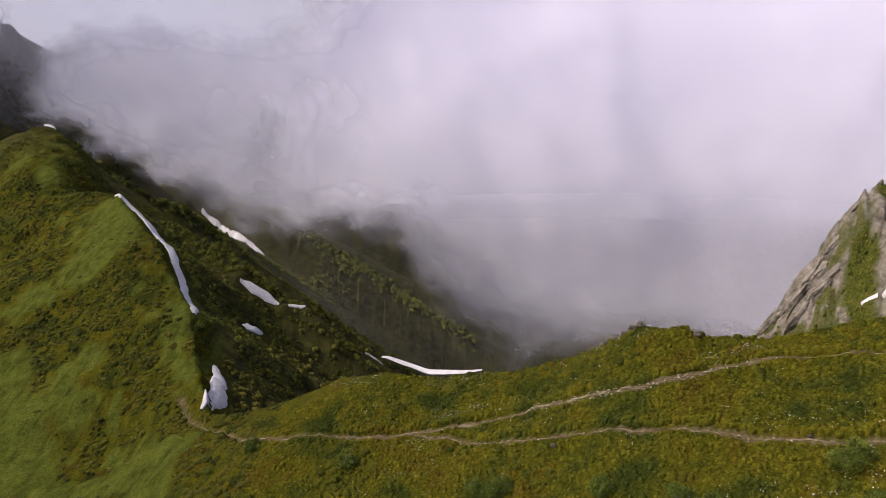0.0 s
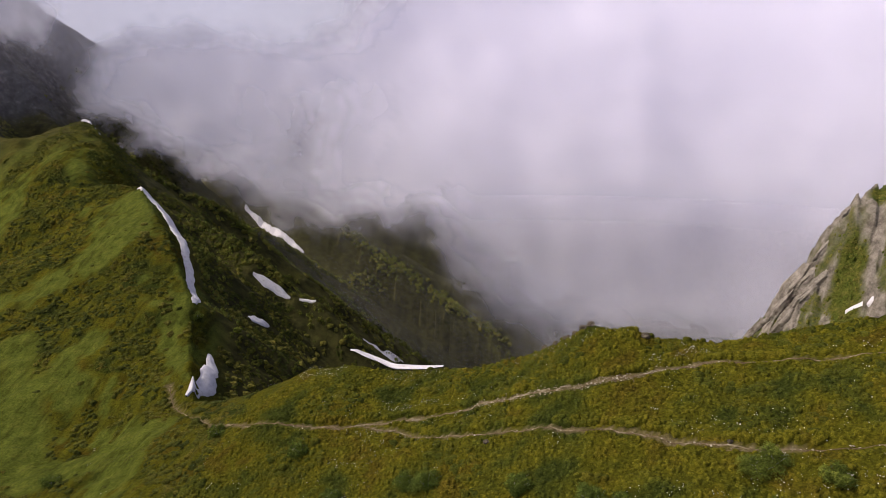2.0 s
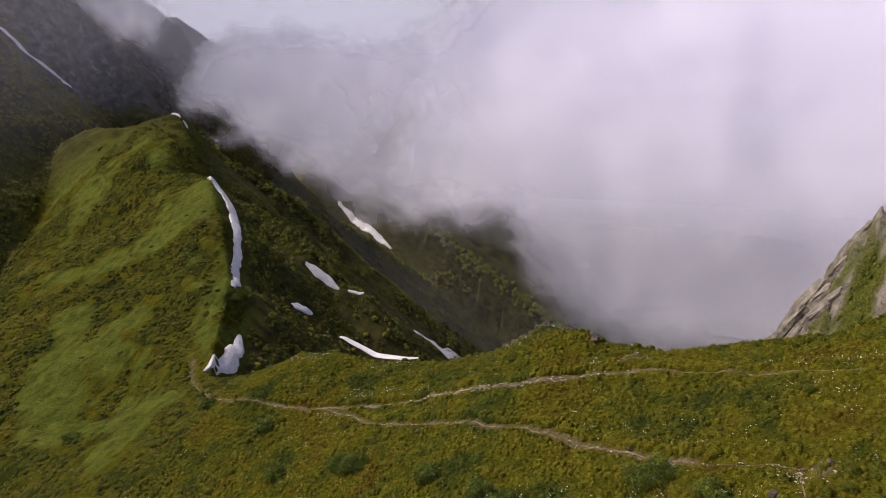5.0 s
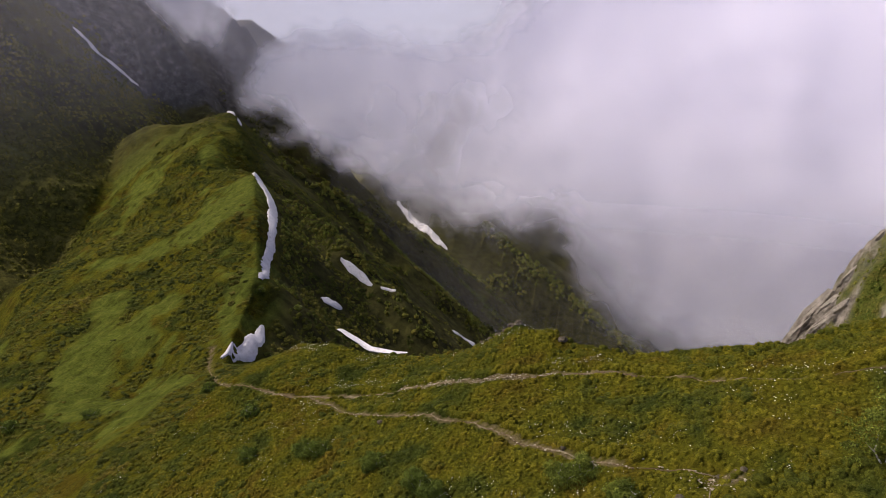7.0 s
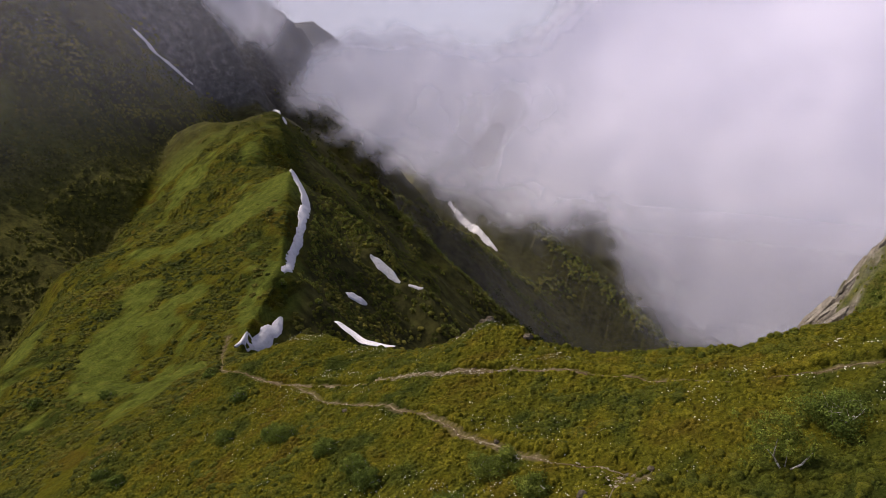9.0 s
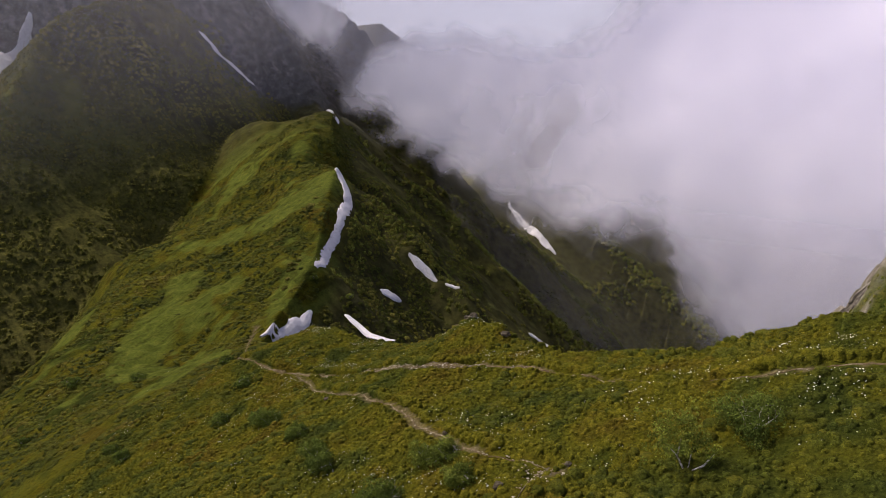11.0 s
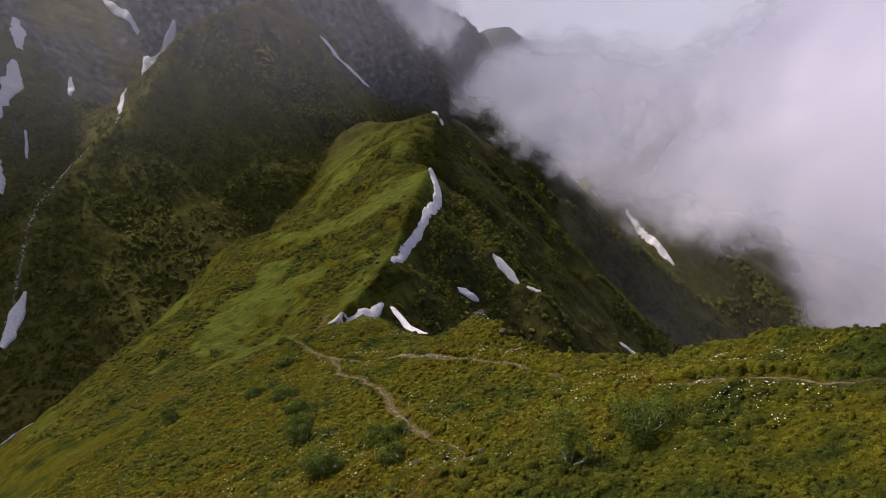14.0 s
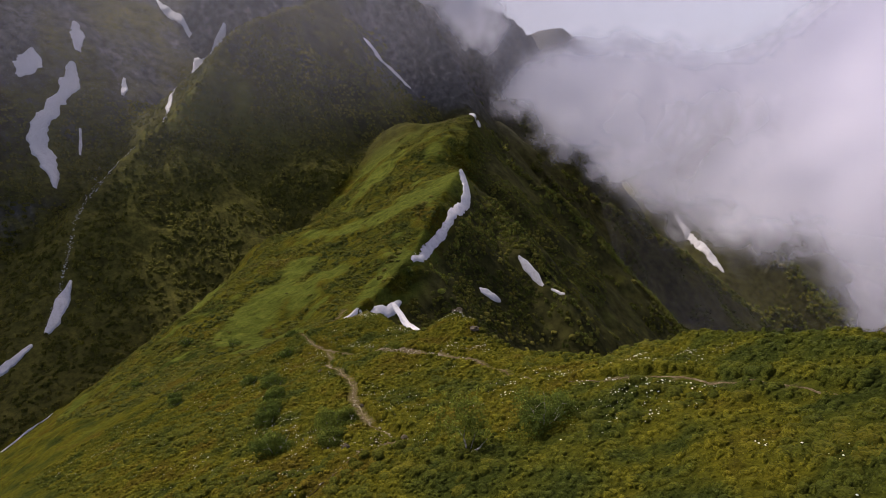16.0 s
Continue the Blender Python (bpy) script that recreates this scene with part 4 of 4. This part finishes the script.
xy, rng = scatter(9000, (-32, 42), (90, 104), 68, clustered)
cushions("shrub_mounds", xy, rng, .62, .42, mound_mat, "clusters of rounded dark green shrubs in the heath", .15)
carpet("mound_sprays", xy, rng, .70, .54, 18, .06, 69, shrub_mat, "loose leafy tops of the rounded shrubs", "shrubs")
# taller shrubs overhang the uphill side of the trails
for k, (line, count) in enumerate(((TRAIL_UPPER[4:], 1500), (TRAIL_LOWER, 620))):
    P = eased(line, .3)
    N = np.gradient(P, axis=0)
    N = np.stack([-N[:, 1], N[:, 0]], 1) / np.linalg.norm(N, axis=1)[:, None]
    rng = np.random.default_rng(240 + k)
    q = rng.integers(0, len(P), count)
    xy = P[q] + N[q] * (.95 + .55 * rng.random((count, 1)) ** 1.5)
    xy = xy[(trail_near(xy[:, 0], xy[:, 1]) > .75) & (fbm(P[q, 0], P[q, 1], 7, 3, 243) > -.25)]
    cushions("trailside_shrubs", xy, rng, .40, .46, cushion_mat, "taller shrubs overhanging the bank of a dirt trail", .12, 6, ((1.0, 0.0), (.9, .5), (.55, .85)))
    carpet("trailside_sprays", xy, rng, .42, .5, 14, .06, 246 + k, shrub_mat, "leafy tops of the shrubs beside a dirt trail", "shrubs", .1)
# the slope under the ridge
xy, rng = scatter(41000, (-190, 62), (-30, 330), 53, lambda x, y: off_trail(x, y) & off_snow(x, y) & (blend(x, y, MAIN) > np.maximum(tent(x, y, RIB), -60)) & ((stand(x, y) - .38 * (1 - step(3, 14, near_line(x, y, MEADOW))) > .0) | (value(x / 2.1, y / 2.1, 35) > .82)) & ((near_line(x, y, LAWN) + 5 * fbm(x, y, 16, 4, 21) > 6) | (value(x / 1.3, y / 1.3, 36) > .86)) & (near_line(x, y, [p[:2] for p in MAIN[18:33]]) < 75))
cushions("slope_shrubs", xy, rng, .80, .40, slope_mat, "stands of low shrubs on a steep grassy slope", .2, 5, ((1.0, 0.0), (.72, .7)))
# bushes of the big mountain
xy, rng = scatter(19000, (-300, 55), (-100, 400), 55, lambda x, y: (tent(x, y, RIB) > blend(x, y, MAIN) - 1) & off_snow(x, y) & (near_line(x, y, STREAM) > 2.2) & (fbm(x, y, 14, 4, 63) > -.5 + .004 * np.maximum(landform(x, y) + 10, 0)) & (x - 60 < 0) & (landform(x, y) < 85))
cushions("mountain_thickets", xy, rng, .95, .95, thicket_mat, "rounded green thickets covering a mountainside", .3, 6, ((1.0, 0.0), (.74, .72)), "bushes")
carpet("mountain_bushes", xy[::2], rng, 1.3, 1.5, 12, .26, 56, wood_mat, "dark green bushes covering a mountainside", "bushes", .2)
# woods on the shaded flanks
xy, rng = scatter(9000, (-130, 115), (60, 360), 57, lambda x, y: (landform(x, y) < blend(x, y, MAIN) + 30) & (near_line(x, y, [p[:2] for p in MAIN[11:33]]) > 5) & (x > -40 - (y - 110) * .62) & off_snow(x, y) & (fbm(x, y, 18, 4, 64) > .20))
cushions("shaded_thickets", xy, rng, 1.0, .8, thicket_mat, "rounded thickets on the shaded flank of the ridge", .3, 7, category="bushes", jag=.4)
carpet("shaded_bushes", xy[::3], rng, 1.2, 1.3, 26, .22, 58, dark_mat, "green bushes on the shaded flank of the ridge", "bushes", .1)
xy, rng = scatter(9500, (-330, 330), (120, 760), 59, lambda x, y: (np.maximum(tent(x, y, SPURS[0]), tent(x, y, SPURS[3])) > blend(x, y, MAIN) - 4) & (fbm(x, y, 30, 4, 65) > -.02) & (landform(x, y) > -240))
carpet("far_woods", xy, rng, 2.6, 2.6, 12, .9, 60, dark_mat, "dark broadleaf woods on a far hillside", "woods", .3)
RIB_TREES = [([p[:2] for p in SPURS[1][1:7]], 230, 3.2, 1.2), ([p[:2] for p in SPURS[0][1:7]], 330, 4.0, 1.7), ([p[:2] for p in SPURS[3][2:8]], 420, 8.0, 2.6), ([p[:2] for p in SPURS[4][1:8]], 420, 10.0, 3.2),
             ([p[:2] for p in SPURS[2][1:]], 120, 2.6, 1.4), ([(-66, 172), (-80, 203), (-100, 236)], 130, 2.6, 1.0)]
for k, (line, count, reach, size) in enumerate(RIB_TREES):
    q = along_line(line, count, reach, R) + ((3.5, 1.5) if k == 5 else (0, 0))
    q = q[off_snow(q[:, 0], q[:, 1])]
    cushions("ridge_thickets", q, R, size * .8, size * .9, thicket_mat, "low leafy thickets along a rocky rib", .2, 7, category="bushes", jag=.4)
    # pale willow colour paints the sunlit highlights along the ribs
    carpet("ridge_trees", q, R, size, size * 1.25, 40, size * .17, 140 + k, pale_mat, "birches along a rocky rib, coloured pale as if sunlit", "trees", .1)


# ---------------------------------------------------------------- single bushes and trees
def limb(a, b, r0, r1, sides=6):
    a, b = Vector(a), Vector(b)
    d = (b - a).normalized()
    u = d.orthogonal().normalized()
    w = d.cross(u)
    co, f = [], []
    for p, r in ((a, r0), (b, r1)):
        for k in range(sides):
            an = 2 * math.pi * k / sides
            co.append(p + (u * math.cos(an) + w * math.sin(an)) * r)
    for k in range(sides):
        f.append((k, (k + 1) % sides, sides + (k + 1) % sides, sides + k))
    return co, f


def stems(name, size, tall, seed, lean=.25):
    rng = random.Random(seed)
    co, f = [], []

    def put(a, b, r0, r1):
        c, g = limb(a, b, r0, r1)
        n = len(co)
        co.extend([tuple(v) for v in c])
        f.extend([tuple(i + n for i in q) for q in g])

    for k in range(5):
        an = k * 1.26 + rng.uniform(-.3, .3)
        a = Vector((0, 0, -.2))
        m = Vector((math.cos(an) * size * .3 + lean * size, math.sin(an) * size * .3, tall * .32))
        e = Vector((math.cos(an) * size * .5 + lean * size * 1.3, math.sin(an) * size * .5, tall * .62))
        put(a, m, .075, .05)
        put(m, e, .05, .018)
        for j in range(3):
            q = m.lerp(e, .2 + .3 * j)
            put(q, q + Vector((rng.uniform(-1, 1) * size * .35, rng.uniform(-1, 1) * size * .35, tall * .15)), .025, .008)
    return mesh_of(name, co, f)


def bush(x, y, size, tall, seed, mat, label, leaves=900, leaf=.13, open_=False):
    root = new("bush")
    size, tall = size * 1.2, tall * 1.15
    root.matrix_world = pose(x, y, height_at(x, y) - .05)
    part("trunk", stems("trunk", size, tall, seed, .1), bark_mat, root, "pale crooked stems")
    rng = np.random.default_rng(seed)
    k = 34 if not open_ else 20
    c = rng.normal(0, 1, (k, 3))
    c[:, 2] = np.abs(c[:, 2])
    c /= np.linalg.norm(c, axis=1)[:, None]
    c *= (.25 + .65 * rng.random((k, 1)))
    c *= (size, size, tall * .85)
    c[:, 2] += tall * (.12 if not open_ else .3)
    r = size * (.26 + .16 * rng.random(k)) * (1 if not open_ else .85)
    part("crown", leaf_mesh("crown", c, r, r * .85, leaves // k, leaf, seed + 5, .8), mat, root)
    return tagged(root, label, "bush", group="bushes on the near slope")


for k, (x, y, s, h, mt, lb) in enumerate([
    (66.3, 60.2, 2.4, 2.6, bush_mat, "rounded dark green birch bush on the heath"),
    (38.8, 52.2, 2.1, 2.2, bush_mat, "dense green birch bush on the heath slope"),
    (39.6, 58.9, 1.9, 2.0, pale_mat, "light green willow bush below the trail"),
    (41.2, 59.4, 1.5, 1.7, pale_mat, "light green willow bush below the trail"),
    (24.3, 60.3, 1.7, 1.6, bush_mat, "green bush on the heath slope"),
    (27, 58.2, 1.5, 1.4, bush_mat, "green bush on the heath slope"),
    (6.2, 71.6, 2.0, 1.9, bush_mat, "dark green bush on the heath slope"),
    (3.6, 72.4, 1.6, 1.6, bush_mat, "dark green bush on the heath slope"),
    (17.2, 65.2, 1.4, 1.3, bush_mat, "small green bush on the heath slope"),
    (-6, 73.8, 1.6, 1.4, bush_mat, "green bush on the heath slope"),
    (-14.4, 86.4, 1.5, 1.5, bush_mat, "dark green bush below the trail"),
    (-31.8, 98.4, 1.5, 1.4, bush_mat, "dark green bush below the trail"),
    (-65.2, 101.2, 1.7, 1.5, bush_mat, "dark green bush on the grassy slope"),
    (-27, 69, 1.5, 1.3, bush_mat, "green bush on the grassy slope"),
    (-70, 76.5, 1.7, 1.4, bush_mat, "dark green bush on the grassy slope"),
    (-20, 66, 1.4, 1.2, bush_mat, "green bush on the grassy slope"),
    (-82, 95.5, 2.0, 1.6, bush_mat, "dark green bush on the grassy slope"),
    (-19, 112.5, 1.5, 1.6, pale_mat, "light green bush on the ridge edge"),
    (-27, 117, 1.4, 1.5, pale_mat, "light green bush on the ridge edge"),
    (-45, 133, 1.5, 1.7, bush_mat, "green bush beside a snow patch"),
    (-42, 128, 1.4, 1.6, pale_mat, "light green bush beside a snow patch"),
    (-63, 162, 1.3, 1.5, pale_mat, "light green bush beside the snow strip"),
    (-56, 170, 1.4, 1.6, pale_mat, "light green bush on the shaded flank"),
    (45, 55, 1.4, 1.3, pale_mat, "light green bush on the heath slope"),
]):
    bush(x, y, s, h, 100 + k, mt, lb, 6200 if y < 75 else 1600, .075 if y < 75 else .13)


def birch(x, y):
    root = new("birch_tree")
    root.matrix_world = pose(x, y, height_at(x, y) - .1)
    co, f = [], []
    for a, b, r0, r1 in [((0, 0, 0), (.6, -.1, .3), .10, .09), ((.6, -.1, .3), (1.3, 0, .9), .09, .07), ((1.3, 0, .9), (1.9, .2, 1.9), .07, .03), ((.1, 0, .1), (-.5, .2, 1.0), .08, .06), ((-.5, .2, 1.0), (-.4, .4, 2.3), .06, .03), ((-.5, .2, 1.0), (-1.2, .1, 1.7), .04, .02), ((.3, .1, .2), (.4, .5, 1.5), .05, .02)]:
        c, g = limb(a, b, r0, r1, 7)
        n = len(co)
        co += [tuple(v) for v in c]
        f += [tuple(i + n for i in q) for q in g]
    part("trunk", mesh_of("trunk", co, f), bark_mat, root, "white crooked birch trunk")
    rng = np.random.default_rng(77)
    c = rng.normal((-.1, .3, 2.6), (1.25, 1.0, .85), (80, 3))
    r = .34 + .22 * rng.random(80)
    part("crown", leaf_mesh("crown", c, r, r, 44, .08, 78, 1.0), pale_mat, root, "thin feathery light green crown")
    tagged(root, "small crooked birch tree with sparse feathery crown on the heath", "tree")


birch(62.8, 55.2)


# ---------------------------------------------------------------- cloud
CLOUD_LOW = ([-60, -8, 0, 3.7, 6.2, 8.3, 9.4, 11.4, 14.6, 19.4, 23.3, 27.1, 30.8, 34.4, 36.5, 38, 60], [-26, -25.5, -25, -22.7, -20.4, -18.1, -15.9, -14.6, -14.4, -13.8, -12.0, -9.7, -7.8, -5.6, -3.8, 0, 14])
CLOUD_TOP = ([-60, 10, 14, 17, 20, 23, 28, 31.5, 34.2, 36.5, 60], [9, 7, 3.5, .8, -.4, 0, .6, .2, -1.0, -4, -12])


def cloud_layer(k, dist, strong):
    """One sheet of the cloud bank: a curved, billowing surface with a soft, torn edge."""
    A, E = np.meshgrid(np.linspace(-42, 50, 170), np.linspace(-34, 12, 104))
    ar, er = np.radians(A), np.radians(E)
    r = dist + 16 * fbm(A, E, 11, 3, 70 + k) + 7 * (E + 10) + 2 * fbm(A, E * 1.3, 6, 2, 170 + k)
    X, Y, Z = 58 - r * np.sin(ar), 6.5 + r * np.cos(ar), 57 + r * np.tan(er)
    puff = fbm(A * 1.0, E * 1.5, 7.0, 7, 80 + k, .58)
    fine = fbm(A * 1.1, E * 1.6, 2.0, 6, 90 + k, .62)
    low = E - np.interp(A, *CLOUD_LOW) + 3.4 * puff + 1.7 * fine + .4 * (k - 2)
    top = np.interp(A, *CLOUD_TOP) - E + 2.4 * puff + .8 * fine
    left = step(22, 30, A)
    dens = step(-.5 + .2 * left, 3.4 - 1.7 * left, low) * (.08 + .92 * step(-1.0 + .3 * left, 2.2 - .9 * left, top))
    gap = np.exp(-((A - 19.5 + .35 * (E + 6)) / 4.6) ** 2 - ((E + 6.8) / 4.6) ** 2)
    torn = step(-.25, .25, fbm(A + .3 * E, E * .6, 3.2, 4, 104) + .25 * fbm(A, E, 1.5, 4, 105 + k))
    holes = (1 - .62 * gap * (.35 + .65 * torn)) * (1 - .22 * step(.12, .45, fbm(A, E * 1.2, 6, 4, 100 + k)) * step(14, 20, A))
    dens = dens * (1 - .55 * step(-9, -17, E) * step(16, 8, A))
    rim = np.minimum(np.minimum(A + 42, 50 - A) / 3, np.minimum(E + 34, 12 - E) / 3)
    me = sheet("cloud", X, Y, Z)
    set_attr(me, "veil", np.clip(strong * dens * holes * step(0, 1, rim), 0, 1))
    return me


def cloud_material():
    n = Nodes("cloud")
    n.t.nodes.remove(n.b)
    d = n.add("ShaderNodeBsdfDiffuse")
    t = n.add("ShaderNodeBsdfTranslucent")
    d.inputs["Color"].default_value = t.inputs["Color"].default_value = (.438, .432, .482, 1)
    mx = n.add("ShaderNodeAddShader")
    n.link(d.outputs[0], mx.inputs[0])
    n.link(t.outputs[0], mx.inputs[1])
    clear = n.add("ShaderNodeBsdfTransparent")
    out = n.add("ShaderNodeMixShader")
    n.link(n.attr("veil"), out.inputs[0])
    n.link(clear.outputs[0], out.inputs[1])
    n.link(mx.outputs[0], out.inputs[2])
    n.link(out.outputs[0], n.t.nodes["Material Output"].inputs[0])
    return n.m


def haze(name, pts, low, high, strong, seed, clear=(-15, 85), fade=.85):
    """A thin upright veil of mist over a line on the land."""
    P = []
    for a, b in zip(pts[:-1], pts[1:]):
        P += [(a[0] + (b[0] - a[0]) * i / 20, a[1] + (b[1] - a[1]) * i / 20) for i in range(20)]
    P = np.array(P + [pts[-1]])
    S, V = np.meshgrid(np.arange(len(P)) * 1.0, np.linspace(0, 1, 40))
    X, Y = P[S.astype(int), 0] + 12 * fbm(S, V * 60, 30, 3, seed), P[S.astype(int), 1]
    Z = low + (high - low) * V
    me = sheet(name, X, Y, Z)
    ends = np.minimum(S, S.max() - S) / 34
    set_attr(me, "veil", strong * step(0, 1, ends) * step(*clear, Z) * (1 - step(fade, 1, V)) * (1 + .2 * fbm(S, V * 50, 22, 4, seed + 1)))
    return me


def wisp():
    """Torn puff of cloud in the notch between the cliff and the peak behind it."""
    A, E = np.meshgrid(np.linspace(32, 50, 90), np.linspace(-5, 14, 90))
    r = 590 + 9 * (E - 2) + 8 * fbm(A, E, 5, 3, 131)
    me = sheet("wisp", 58 - r * np.sin(np.radians(A)), 6.5 + r * np.cos(np.radians(A)), 57 + r * np.tan(np.radians(E)))
    n = .55 * fbm(A, E, 3, 5, 132, .6)
    body = 1 - step(.35, 1.15, np.hypot((A - 40.2 - .35 * (E - 3)) / 4.2, (E - 4.2) / 4.6) + n)
    set_attr(me, "veil", np.clip(.93 * body, 0, 1))
    return me


cloud_mat = cloud_material()
bank = new("cloud_bank")
for k, (dist, strong) in enumerate([(385, .34), (430, .46), (485, .6), (550, .76), (630, .92)]):
    part("cloud", cloud_layer(k, dist, strong), cloud_mat, bank)
part("wisp", wisp(), cloud_mat, bank)
part("mist", haze("mist", [(-40, 480), (-140, 420), (-206, 364), (-222, 328), (-200, 285), (-172, 235), (-148, 185), (-132, 135), (-116, 60), (-100, -40)], -120, 260, .15, 120, (8, 85)), cloud_mat, bank)
part("mist", haze("mist", [(-420, 420), (-330, 300), (-290, 225), (-262, 160), (-232, 110), (-200, 40), (-170, -80)], -120, 300, .03, 124, (-10, 90)), cloud_mat, bank)
part("mist", haze("mist", [(-420, 690), (-300, 600), (-170, 480), (-40, 420), (120, 400), (300, 420)], -420, 40, .10, 128, (-430, -420), .35), cloud_mat, bank)
tagged(bank, "soft bank of pale lavender cloud filling the valley and hiding the peaks", "cloud", kind="stuff")
